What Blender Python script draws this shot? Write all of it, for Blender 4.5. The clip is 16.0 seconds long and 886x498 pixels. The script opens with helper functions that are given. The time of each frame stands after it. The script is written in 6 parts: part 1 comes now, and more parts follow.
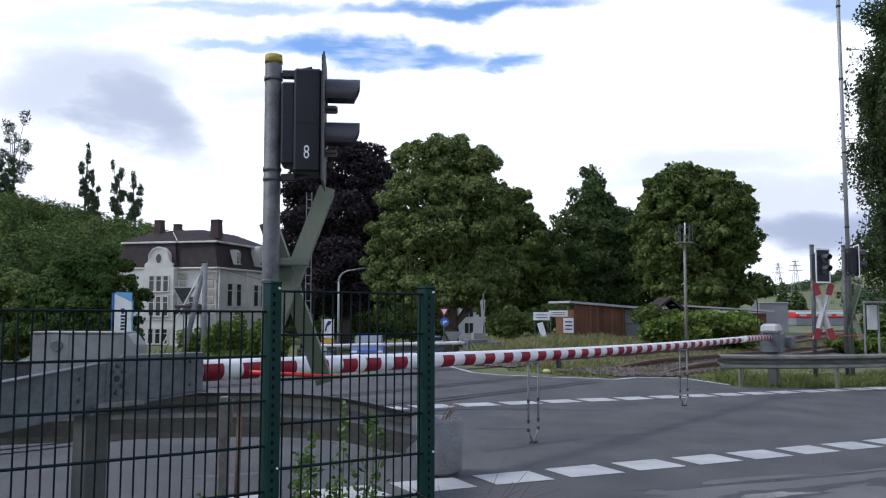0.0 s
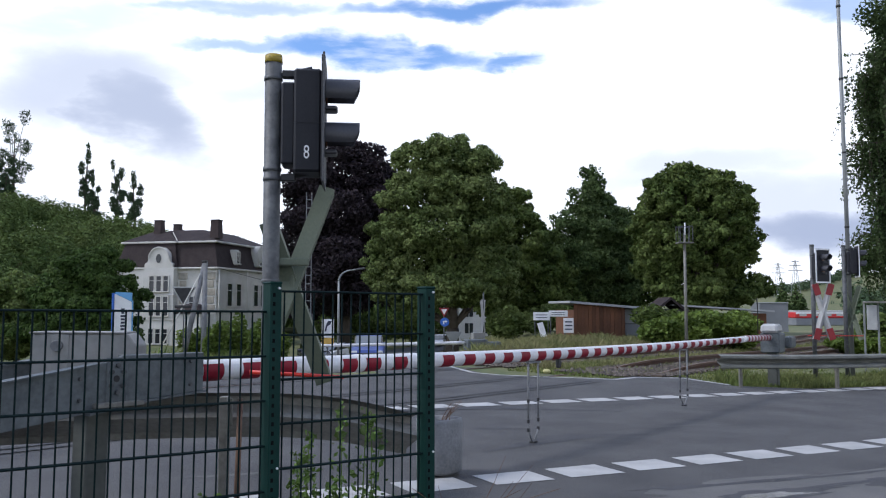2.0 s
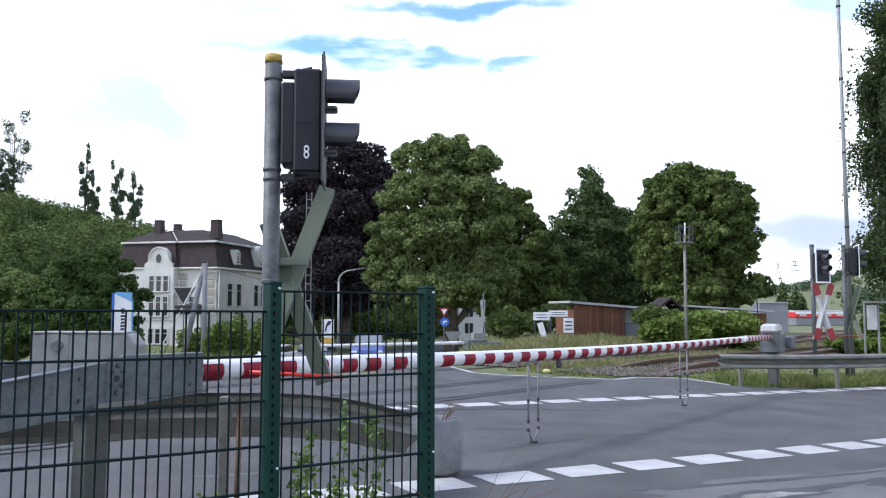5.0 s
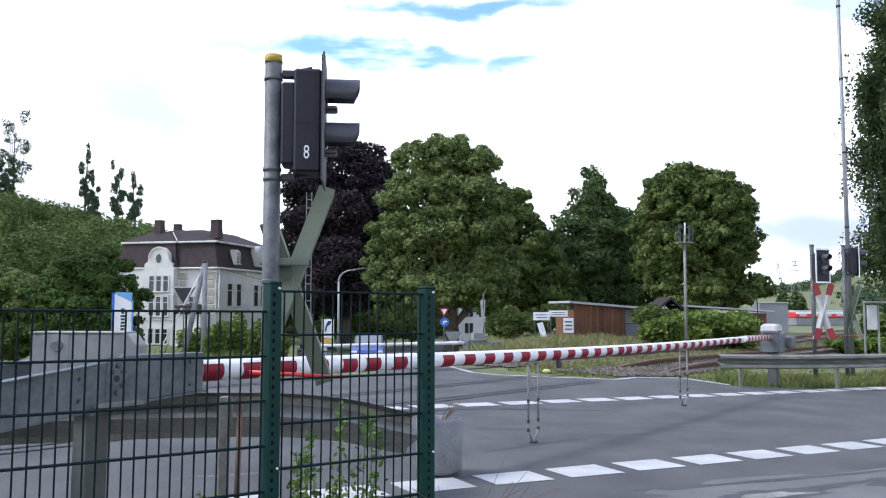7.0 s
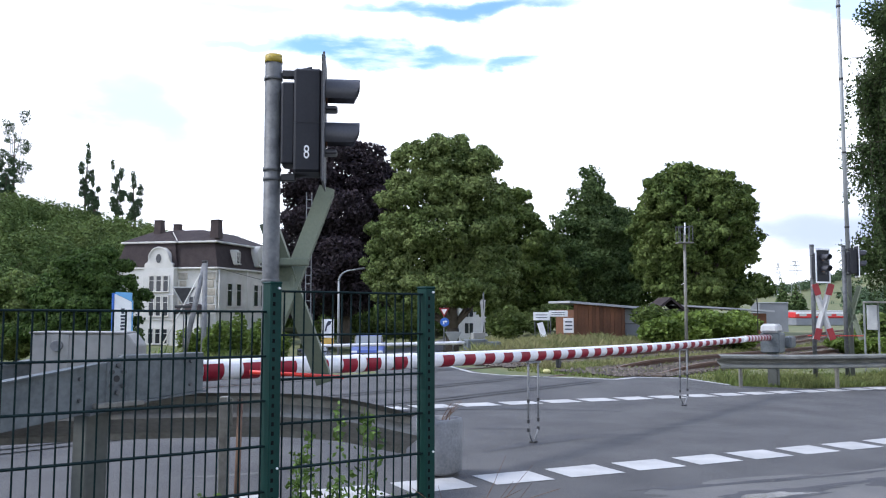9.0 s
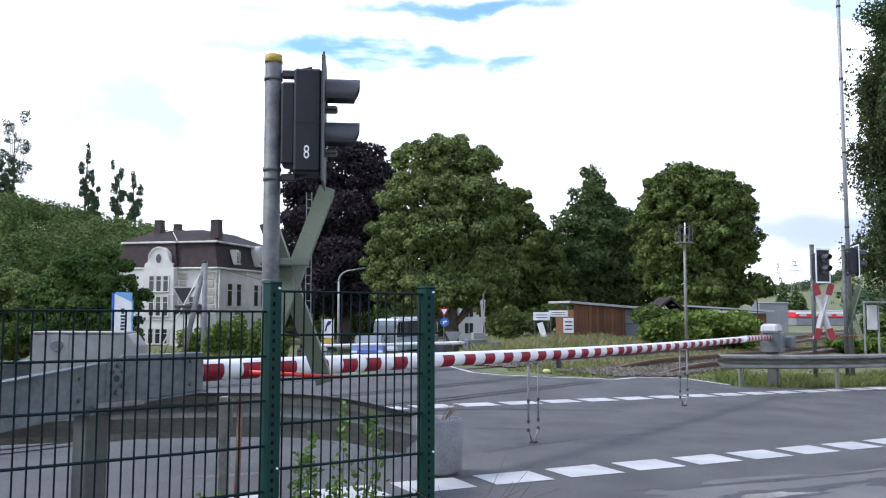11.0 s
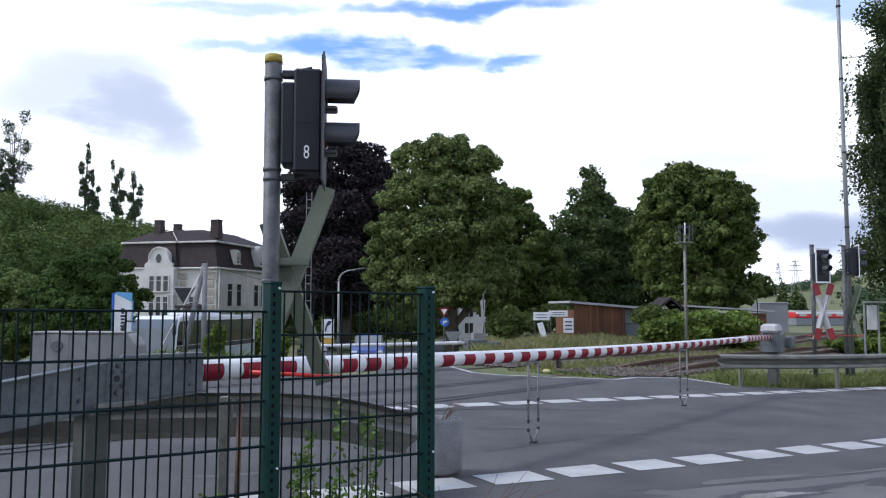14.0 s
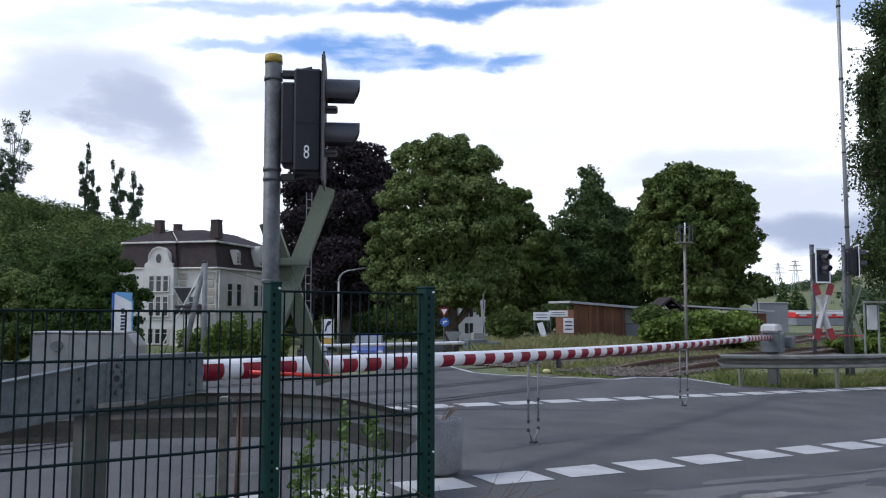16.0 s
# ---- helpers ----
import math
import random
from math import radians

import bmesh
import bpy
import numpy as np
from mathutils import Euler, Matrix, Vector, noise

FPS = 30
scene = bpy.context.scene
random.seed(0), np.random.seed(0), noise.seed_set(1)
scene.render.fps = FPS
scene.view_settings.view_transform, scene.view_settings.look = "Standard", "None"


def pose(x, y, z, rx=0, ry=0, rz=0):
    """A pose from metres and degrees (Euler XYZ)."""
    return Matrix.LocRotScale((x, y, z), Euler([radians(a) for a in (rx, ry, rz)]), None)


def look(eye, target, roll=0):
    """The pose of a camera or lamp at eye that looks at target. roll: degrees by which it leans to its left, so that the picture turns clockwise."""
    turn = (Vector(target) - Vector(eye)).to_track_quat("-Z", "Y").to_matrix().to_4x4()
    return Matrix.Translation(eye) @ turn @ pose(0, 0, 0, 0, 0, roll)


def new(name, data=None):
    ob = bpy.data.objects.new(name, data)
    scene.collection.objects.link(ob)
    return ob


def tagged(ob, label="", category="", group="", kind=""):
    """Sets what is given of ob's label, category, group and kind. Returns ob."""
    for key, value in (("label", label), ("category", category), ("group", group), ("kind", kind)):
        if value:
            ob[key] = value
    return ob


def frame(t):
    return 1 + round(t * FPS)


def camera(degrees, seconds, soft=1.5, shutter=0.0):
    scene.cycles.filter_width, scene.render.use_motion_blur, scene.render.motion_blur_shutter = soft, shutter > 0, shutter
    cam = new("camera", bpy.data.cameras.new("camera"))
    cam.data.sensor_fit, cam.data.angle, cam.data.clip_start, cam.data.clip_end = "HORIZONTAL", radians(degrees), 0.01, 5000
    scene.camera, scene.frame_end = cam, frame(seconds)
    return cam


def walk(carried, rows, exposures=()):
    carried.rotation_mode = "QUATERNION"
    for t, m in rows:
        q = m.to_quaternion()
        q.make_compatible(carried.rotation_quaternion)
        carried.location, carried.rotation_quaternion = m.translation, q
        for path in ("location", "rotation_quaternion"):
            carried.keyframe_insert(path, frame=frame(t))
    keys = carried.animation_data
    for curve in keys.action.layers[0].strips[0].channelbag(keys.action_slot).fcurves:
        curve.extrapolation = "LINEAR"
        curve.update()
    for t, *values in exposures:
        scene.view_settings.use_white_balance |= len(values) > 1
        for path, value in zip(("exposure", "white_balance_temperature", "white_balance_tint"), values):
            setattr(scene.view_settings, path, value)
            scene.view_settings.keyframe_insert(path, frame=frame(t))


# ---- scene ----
cam = camera(55.2, 16.0, soft=1.15)
walk(cam, [(0.0, pose(0, 0, 1.6, 94.08, 0, 0)), (16.0, pose(0, 0, 1.6, 94.08, 0, 0))],
     exposures=[(t, e, 6000, 12) for t, e in ((0.0, 0.02), (1.6, 0.02), (3.0, 0.28), (4.2, 0.56), (6.3, 0.79), (9.2, 0.71), (11.3, 0.71), (12.6, 0.71), (13.7, 0.36), (14.5, 0.05), (16.0, -0.02))])

# ---- world and sun ----
SUN_EL, SUN_AZ = radians(48), radians(262)
world = bpy.data.worlds.new("sky")
scene.world = world
world.use_nodes = True
wn, wl = world.node_tree.nodes, world.node_tree.links
wn.clear()
w_out = wn.new("ShaderNodeOutputWorld")
w_bg = wn.new("ShaderNodeBackground")
w_sky = wn.new("ShaderNodeTexSky")
w_sky.sky_type = "NISHITA"
w_sky.sun_disc = False
w_sky.sun_elevation, w_sky.sun_rotation = SUN_EL, SUN_AZ
w_co = wn.new("ShaderNodeTexCoord")


def w_noise(scale, detail, stretch, offset=(0, 0, 0)):
    mp = wn.new("ShaderNodeMapping")
    mp.inputs["Scale"].default_value = stretch
    mp.inputs["Location"].default_value = offset
    nz = wn.new("ShaderNodeTexNoise")
    nz.inputs["Scale"].default_value = scale
    nz.inputs["Detail"].default_value = detail
    nz.inputs["Roughness"].default_value = 0.55
    wl.new(w_co.outputs["Generated"], mp.inputs["Vector"])
    wl.new(mp.outputs[0], nz.inputs["Vector"])
    return nz.outputs["Fac"]


def w_math(op, a, b):
    m = wn.new("ShaderNodeMath")
    m.operation = op
    for i, v in enumerate((a, b)):
        if isinstance(v, (int, float)):
            m.inputs[i].default_value = v
        else:
            wl.new(v, m.inputs[i])
    return m.outputs[0]


def w_range(v, a, b, c, d):
    r = wn.new("ShaderNodeMapRange")
    r.interpolation_type = "SMOOTHSTEP"
    for i, k in zip(("From Min", "From Max", "To Min", "To Max"), (a, b, c, d)):
        r.inputs[i].default_value = k
    wl.new(v, r.inputs["Value"])
    return r.outputs[0]


w_sep = wn.new("ShaderNodeSeparateXYZ")
wl.new(w_co.outputs["Generated"], w_sep.inputs[0])
height = w_sep.outputs["Z"]
# thin breaks of blue open in the cloud layer higher up
breaks = w_noise(3.2, 9, (1.0, 1.0, 6.5), (0.37, 0.1, 0.52))
thin = w_range(height, 0.33, 0.42, -0.16, 0.10)
over = w_range(w_math("ADD", breaks, thin), 0.50, 0.64, 0.0, 1.0)
# the cloud layer to the north, by its bearing and its height over the horizon, with ragged edges
ahead = w_math("MAXIMUM", w_sep.outputs["Y"], 0.05)
fray = w_math("SUBTRACT", w_noise(7.0, 8, (1.0, 1.0, 2.5), (0.2, 0.7, 0.3)), 0.5)
fray_two = w_math("SUBTRACT", w_noise(9.0, 8, (1.0, 1.0, 2.0), (3.2, 1.7, 2.3)), 0.5)
bearing = w_math("ADD", w_math("DIVIDE", w_sep.outputs["X"], ahead), w_math("MULTIPLY", fray, 0.22))
rise = w_math("ADD", w_math("DIVIDE", height, ahead), w_math("MULTIPLY", fray_two, 0.075))


def w_patch(u, v, a, b, lean, soft, amount):
    """A soft oval stretch of sky round bearing u and height v."""
    du = w_math("SUBTRACT", bearing, u)
    dv = w_math("SUBTRACT", w_math("SUBTRACT", rise, v), w_math("MULTIPLY", du, lean))
    du, dv = w_math("DIVIDE", du, a), w_math("DIVIDE", dv, b)
    d = w_math("ADD", w_math("MULTIPLY", du, du), w_math("MULTIPLY", dv, dv))
    return w_range(d, 1.0 - soft, 1.0 + soft, amount, 0.0)


streaks = w_range(w_noise(11.0, 7, (1.0, 1.0, 5.0), (0.9, 2.1, 0.4)), 0.28, 0.50, 0.58, 1.0)
open_sky = 0.0
for q in ((-0.085, 0.309, 0.115, 0.015, -0.08, 0.8, 1.0), (0.062, 0.297, 0.055, 0.011, 0.1, 0.8, 0.95), (-0.21, 0.322, 0.11, 0.009, 0.0, 0.9, 0.7), (0.03, 0.364, 0.15, 0.012, 0.05, 0.9, 1.0), (-0.26, 0.364, 0.13, 0.010, 0.0, 0.9, 0.6), (0.50, 0.362, 0.10, 0.016, -0.1, 0.9, 0.7), (-0.46, 0.345, 0.12, 0.02, 0.1, 0.95, 0.35)):
    open_sky = w_math("MAXIMUM", open_sky, w_patch(*q))
blue = w_math("MAXIMUM", over, w_math("MULTIPLY", open_sky, streaks))
grey = w_math("MULTIPLY", w_range(w_noise(2.7, 9, (1.0, 1.0, 2.4), (1.78, 0.6, 0.1)), 0.455, 0.67, 0.0, 1.0), w_range(height, 0.36, 0.5, 0.25, 1.0))
for q in ((-0.37, 0.232, 0.075, 0.050, -0.35, 0.98, 0.80), (-0.43, 0.27, 0.12, 0.05, 0.0, 0.99, 0.60), (0.465, 0.098, 0.12, 0.028, -0.05, 0.95, 0.92), (0.42, 0.135, 0.14, 0.035, 0.05, 0.99, 0.50), (0.30, 0.17, 0.14, 0.025, 0.1, 0.99, 0.45), (-0.16, 0.27, 0.1, 0.02, 0.1, 0.99, 0.4)):
    grey = w_math("MAXIMUM", grey, w_patch(*q))
w_cloud = wn.new("ShaderNodeMix")
w_cloud.data_type = "RGBA"
w_cloud.inputs["A"].default_value = (1.23, 1.25, 1.28, 1)
w_cloud.inputs["B"].default_value = (0.39, 0.45, 0.60, 1)
wl.new(grey, w_cloud.inputs["Factor"])
w_dim = wn.new("ShaderNodeMix")
w_dim.data_type, w_dim.blend_type = "RGBA", "MULTIPLY"
w_dim.inputs["Factor"].default_value = 1.0
w_dim.inputs["B"].default_value = (0.13, 0.155, 0.19, 1)
wl.new(w_sky.outputs[0], w_dim.inputs["A"])
w_mix = wn.new("ShaderNodeMix")
w_mix.data_type = "RGBA"
wl.new(blue, w_mix.inputs["Factor"])
wl.new(w_cloud.outputs["Result"], w_mix.inputs["A"])
wl.new(w_dim.outputs["Result"], w_mix.inputs["B"])
wl.new(w_mix.outputs["Result"], w_bg.inputs["Color"])
w_bg.inputs["Strength"].default_value = 1.0
wl.new(w_bg.outputs[0], w_out.inputs["Surface"])

sun_data = bpy.data.lights.new("sun", "SUN")
sun_data.energy, sun_data.angle, sun_data.color = 2.1, radians(12), (1.0, 0.95, 0.88)
sun = new("sun", sun_data)
sun.matrix_basis = look((0, 0, 0), (-math.sin(SUN_AZ) * math.cos(SUN_EL), -math.cos(SUN_AZ) * math.cos(SUN_EL), -math.sin(SUN_EL)))


# ---- materials ----
def mat(name, c1, c2, scale=4.0, rough=0.7, metal=0.0, bump=0.0, fine=60.0, island=0.0, piece=0.0, gloss=0.5, translucent=0.0, lo=0.35, hi=0.65, grain=0.35):
    m = bpy.data.materials.new(name)
    m.use_nodes = True
    n, l = m.node_tree.nodes, m.node_tree.links
    bs = n["Principled BSDF"]
    co = n.new("ShaderNodeTexCoord")
    big, small = n.new("ShaderNodeTexNoise"), n.new("ShaderNodeTexNoise")
    big.inputs["Scale"].default_value, big.inputs["Detail"].default_value = scale, 6
    small.inputs["Scale"].default_value, small.inputs["Detail"].default_value = fine, 4
    for z in (big, small):
        l.new(co.outputs["Object"], z.inputs["Vector"])
    avg = n.new("ShaderNodeMix")
    avg.inputs["Factor"].default_value = grain
    l.new(big.outputs["Fac"], avg.inputs["A"])
    l.new(small.outputs["Fac"], avg.inputs["B"])
    rg = n.new("ShaderNodeMapRange")
    rg.inputs["From Min"].default_value, rg.inputs["From Max"].default_value = lo, hi
    l.new(avg.outputs["Result"], rg.inputs["Value"])
    mix = n.new("ShaderNodeMix")
    mix.data_type = "RGBA"
    mix.inputs["A"].default_value, mix.inputs["B"].default_value = (*c1, 1), (*c2, 1)
    l.new(rg.outputs[0], mix.inputs["Factor"])
    col = mix.outputs["Result"]
    for amount, node, socket in ((island, "ShaderNodeNewGeometry", "Random Per Island"), (piece, "ShaderNodeObjectInfo", "Random")):
        if amount:
            g = n.new(node)
            hs = n.new("ShaderNodeHueSaturation")
            mr = n.new("ShaderNodeMapRange")
            mr.inputs["To Min"].default_value, mr.inputs["To Max"].default_value = 1 - amount, 1 + amount
            l.new(g.outputs[socket], mr.inputs["Value"])
            l.new(mr.outputs[0], hs.inputs["Value"])
            l.new(col, hs.inputs["Color"])
            col = hs.outputs[0]
    l.new(col, bs.inputs["Base Color"])
    bs.inputs["Roughness"].default_value, bs.inputs["Metallic"].default_value = rough, metal
    bs.inputs["Specular IOR Level"].default_value = gloss
    if bump:
        b = n.new("ShaderNodeBump")
        b.inputs["Strength"].default_value, b.inputs["Distance"].default_value = bump, 0.02
        l.new(small.outputs["Fac"], b.inputs["Height"])
        l.new(b.outputs[0], bs.inputs["Normal"])
    if translucent:
        tr = n.new("ShaderNodeBsdfTranslucent")
        l.new(col, tr.inputs["Color"])
        ms = n.new("ShaderNodeMixShader")
        ms.inputs[0].default_value = translucent
        l.new(bs.outputs[0], ms.inputs[1])
        l.new(tr.outputs[0], ms.inputs[2])
        l.new(ms.outputs[0], n["Material Output"].inputs["Surface"])
    return m


M_GRASS = mat("grass_earth", (0.055, 0.085, 0.02), (0.15, 0.14, 0.06), 0.25, 0.95, bump=0.5, fine=3.0)
M_BLADE = mat("grass_blade", (0.07, 0.12, 0.02), (0.20, 0.20, 0.07), 0.5, 0.8, island=0.4, translucent=0.3)
M_DRY = mat("dry_grass", (0.25, 0.22, 0.11), (0.13, 0.16, 0.045), 0.6, 0.9, island=0.35, translucent=0.2)
M_ASPHALT = mat("asphalt", (0.060, 0.060, 0.062), (0.118, 0.116, 0.116), 0.9, 0.88, bump=0.7, fine=90.0, gloss=0.25, lo=0.40, hi=0.60, grain=0.62)
M_PATCH = mat("dark_asphalt", (0.035, 0.036, 0.04), (0.062, 0.062, 0.066), 1.6, 0.85, bump=0.3, fine=120.0)
M_GRIT = mat("gritty_asphalt", (0.13, 0.125, 0.12), (0.08, 0.08, 0.08), 1.1, 0.9, bump=0.4, fine=50.0)
M_PUDDLE = mat("puddle_water", (0.03, 0.03, 0.032), (0.06, 0.06, 0.06), 9, 0.12, bump=0.3, fine=30, gloss=0.35)
M_PAINT = mat("road_paint", (0.43, 0.425, 0.415), (0.23, 0.23, 0.225), 2.2, 0.65, bump=0.2, fine=70.0, lo=0.42, hi=0.80)
M_GALV = mat("galvanised_steel", (0.105, 0.110, 0.114), (0.045, 0.048, 0.052), 14.0, 0.6, metal=0.12, bump=0.06, fine=45.0)
M_GUARD = mat("guardrail_zinc", (0.14, 0.142, 0.126), (0.23, 0.232, 0.208), 3.0, 0.6, metal=0.2, bump=0.08, fine=30.0)
M_GALVD = mat("weathered_guardrail_steel", (0.105, 0.100, 0.085), (0.225, 0.220, 0.200), 2.5, 0.6, metal=0.2, bump=0.08, fine=30.0)
# column steel, its colour darkened for the shadow in which the column stands
M_SHADECOLUMN = mat("shaded_steel_column", (0.046, 0.052, 0.047), (0.078, 0.083, 0.075), 3.0, 0.6, bump=0.06, fine=24.0)
M_CAST = mat("grey_painted_steel", (0.125, 0.140, 0.148), (0.062, 0.073, 0.080), 3.5, 0.55, metal=0.1, bump=0.10, fine=28.0, lo=0.38, hi=0.62)
M_CABINET = mat("light_grey_cabinet_paint", (0.255, 0.255, 0.245), (0.17, 0.17, 0.165), 2.2, 0.55, bump=0.05, fine=20.0)
M_DARK = mat("dark_steel", (0.02, 0.02, 0.022), (0.04, 0.04, 0.042), 8, 0.6, metal=0.2)
M_BLACK = mat("black_signal_housing", (0.012, 0.013, 0.018), (0.020, 0.021, 0.027), 3, 0.6, gloss=0.3, bump=0.03)
M_HOOD = mat("signal_hood", (0.035, 0.035, 0.042), (0.06, 0.06, 0.07), 3, 0.42)
M_GREENPOST = mat("green_powder_coat", (0.0015, 0.022, 0.018), (0.002, 0.030, 0.024), 6, 0.6, gloss=0.2, bump=0.03)
M_WIRE = mat("green_fence_wire", (0.001, 0.008, 0.009), (0.002, 0.012, 0.013), 6, 0.7, gloss=0.15)
M_SAGE = mat("sage_green_sheet", (0.092, 0.112, 0.078), (0.135, 0.157, 0.110), 3, 0.6, bump=0.05)
# dark grey for the rim of the near signal head
M_RIMGREY = mat("dark_grey_rim", (0.10, 0.10, 0.105), (0.06, 0.06, 0.065), 6, 0.5)
M_PALE = mat("soiled_white_enamel", (0.46, 0.46, 0.45), (0.33, 0.33, 0.33), 5, 0.5)
M_WHITE = mat("white_enamel", (0.80, 0.80, 0.80), (0.62, 0.62, 0.63), 3, 0.35)
M_BOOM = mat("white_boom_paint", (0.72, 0.72, 0.73), (0.50, 0.50, 0.52), 2.5, 0.35)
M_RED = mat("red_reflective_foil", (0.24, 0.006, 0.020), (0.16, 0.004, 0.016), 4, 0.5, gloss=0.2)
M_REDROD = mat("red_plastic_rod", (0.55, 0.03, 0.015), (0.45, 0.02, 0.01), 4, 0.4)
M_YELLOW = mat("yellow_cap", (0.36, 0.27, 0.03), (0.24, 0.17, 0.03), 10, 0.6)
M_CONCRETE = mat("concrete", (0.23, 0.235, 0.245), (0.12, 0.125, 0.13), 4.0, 0.9, bump=0.25, fine=45.0)
M_RUST = mat("rail_rust", (0.10, 0.045, 0.025), (0.055, 0.03, 0.02), 6, 0.75, metal=0.3, bump=0.2)
M_RAILTOP = mat("rail_running_surface", (0.15, 0.085, 0.055), (0.09, 0.05, 0.035), 6, 0.5, metal=0.4)
M_BALLAST = mat("ballast", (0.07, 0.056, 0.045), (0.14, 0.122, 0.105), 1.0, 0.95, island=0.4, bump=0.5, fine=12)
M_SLEEPER = mat("old_sleeper", (0.05, 0.036, 0.026), (0.09, 0.07, 0.055), 3, 0.9, bump=0.4, piece=0.3)
M_BARK = mat("bark", (0.05, 0.038, 0.028), (0.09, 0.075, 0.06), 3, 0.95, bump=0.6, fine=14)
M_BIRCHBARK = mat("birch_bark", (0.45, 0.43, 0.40), (0.08, 0.07, 0.06), 4, 0.85, bump=0.3)
M_LINDEN = mat("linden_leaf", (0.070, 0.104, 0.028), (0.172, 0.210, 0.074), 0.45, 0.75, island=0.5, translucent=0.28, gloss=0.15, fine=2.5)
M_CHESTNUT = mat("chestnut_leaf", (0.058, 0.092, 0.022), (0.142, 0.180, 0.054), 0.45, 0.75, island=0.5, translucent=0.28, gloss=0.15, fine=2.5)
M_MAPLE = mat("maple_leaf", (0.030, 0.058, 0.014), (0.066, 0.104, 0.027), 0.35, 0.75, island=0.5, translucent=0.25, gloss=0.1, fine=2.5)
M_COPPER = mat("copper_beech_leaf", (0.018, 0.014, 0.018), (0.036, 0.026, 0.031), 0.4, 0.7, island=0.5, translucent=0.12, gloss=0.2, fine=2.0)
M_BIRCH = mat("birch_leaf", (0.052, 0.086, 0.028), (0.108, 0.148, 0.058), 0.5, 0.75, island=0.5, translucent=0.25, gloss=0.12, fine=2.5)
M_WEEP = mat("weeping_birch_leaf", (0.034, 0.058, 0.020), (0.075, 0.105, 0.040), 0.8, 0.75, island=0.5, translucent=0.2, gloss=0.12)
# near-black paint for the shade inside the post slots
M_SLOT = mat("slot_shade_black", (0.003, 0.004, 0.005), (0.005, 0.006, 0.007), 8, 0.9, gloss=0.1)
# far leaves: the bluish tone of distance haze is mixed into their green
M_HAZEWOOD = mat("hazed_far_leaf", (0.040, 0.070, 0.036), (0.080, 0.112, 0.058), 0.02, 0.8, island=0.4, gloss=0.1, fine=0.1)
M_FOREST = mat("forest_leaf", (0.054, 0.090, 0.025), (0.130, 0.170, 0.055), 0.05, 0.8, island=0.4, translucent=0.2, gloss=0.1, fine=0.3)
M_HEDGE = mat("hedge_leaf", (0.080, 0.13, 0.022), (0.18, 0.24, 0.050), 0.6, 0.6, island=0.45, translucent=0.35, gloss=0.3)
M_WEED = mat("weed_leaf", (0.055, 0.11, 0.018), (0.12, 0.19, 0.035), 6, 0.65, island=0.45, translucent=0.35)
M_STEM = mat("dry_stem", (0.10, 0.05, 0.035), (0.16, 0.10, 0.06), 8, 0.8)
M_STUCCO = mat("cream_render", (0.62, 0.61, 0.58), (0.42, 0.41, 0.38), 0.45, 0.9, bump=0.2, fine=9)
M_TRIM = mat("pale_stone_trim", (0.60, 0.585, 0.545), (0.46, 0.45, 0.415), 1, 0.85)
M_RUSTIC = mat("rough_sandstone", (0.40, 0.37, 0.31), (0.24, 0.22, 0.18), 2.0, 0.9, bump=0.5, fine=5)
M_SLATE = mat("dark_slate", (0.030, 0.023, 0.024), (0.050, 0.039, 0.038), 1.2, 0.85, gloss=0.2, bump=0.3, fine=8)
M_BRICKD = mat("sooty_brick", (0.035, 0.025, 0.025), (0.06, 0.042, 0.04), 2, 0.9, bump=0.3, fine=8)
M_GLASS = mat("dark_window_glass", (0.02, 0.022, 0.026), (0.03, 0.033, 0.04), 1, 0.06)
M_FRAME = mat("window_frame_paint", (0.55, 0.54, 0.50), (0.45, 0.44, 0.41), 2, 0.6)
M_BROWN = mat("brown_wood_boards", (0.085, 0.036, 0.018), (0.135, 0.056, 0.026), 1.2, 0.85, piece=0.25, bump=0.2, fine=10)
M_ROOFING = mat("grey_roofing_felt", (0.26, 0.27, 0.28), (0.36, 0.37, 0.38), 1, 0.8)
M_GREYWALL = mat("grey_sheet_wall", (0.16, 0.17, 0.19), (0.21, 0.22, 0.24), 0.8, 0.7)
M_BLUE = mat("sign_blue", (0.02, 0.10, 0.42), (0.025, 0.12, 0.48), 3, 0.35)
M_LIGHTBLUE = mat("light_blue_panel", (0.12, 0.34, 0.62), (0.14, 0.38, 0.66), 3, 0.35)
M_SIGNRED = mat("sign_red", (0.26, 0.012, 0.018), (0.20, 0.010, 0.016), 3, 0.35)
M_SIGNBACK = mat("sign_back_grey", (0.18, 0.19, 0.19), (0.25, 0.26, 0.26), 3, 0.5, metal=0.3)
M_INK = mat("sign_ink", (0.02, 0.025, 0.05), (0.03, 0.03, 0.06), 3, 0.5)
M_YPANEL = mat("sign_yellow", (0.60, 0.38, 0.08), (0.55, 0.33, 0.06), 3, 0.4)
M_PALEYELLOW = mat("pale_yellow_stone_paint", (0.50, 0.46, 0.20), (0.42, 0.40, 0.22), 6, 0.8)
M_COACHW = mat("coach_white_paint", (0.74, 0.75, 0.77), (0.68, 0.69, 0.72), 0.8, 0.22)
M_COACHS = mat("coach_silver_blue_paint", (0.40, 0.47, 0.52), (0.46, 0.52, 0.56), 0.8, 0.25, metal=0.2)
M_TINT = mat("tinted_glass", (0.008, 0.009, 0.011), (0.012, 0.013, 0.016), 1, 0.05, gloss=0.6)
# grey base colour stands in for sky reflected in the windscreens
M_SCREEN = mat("sky_toned_windscreen", (0.13, 0.15, 0.17), (0.17, 0.19, 0.21), 1, 0.06, gloss=0.4)
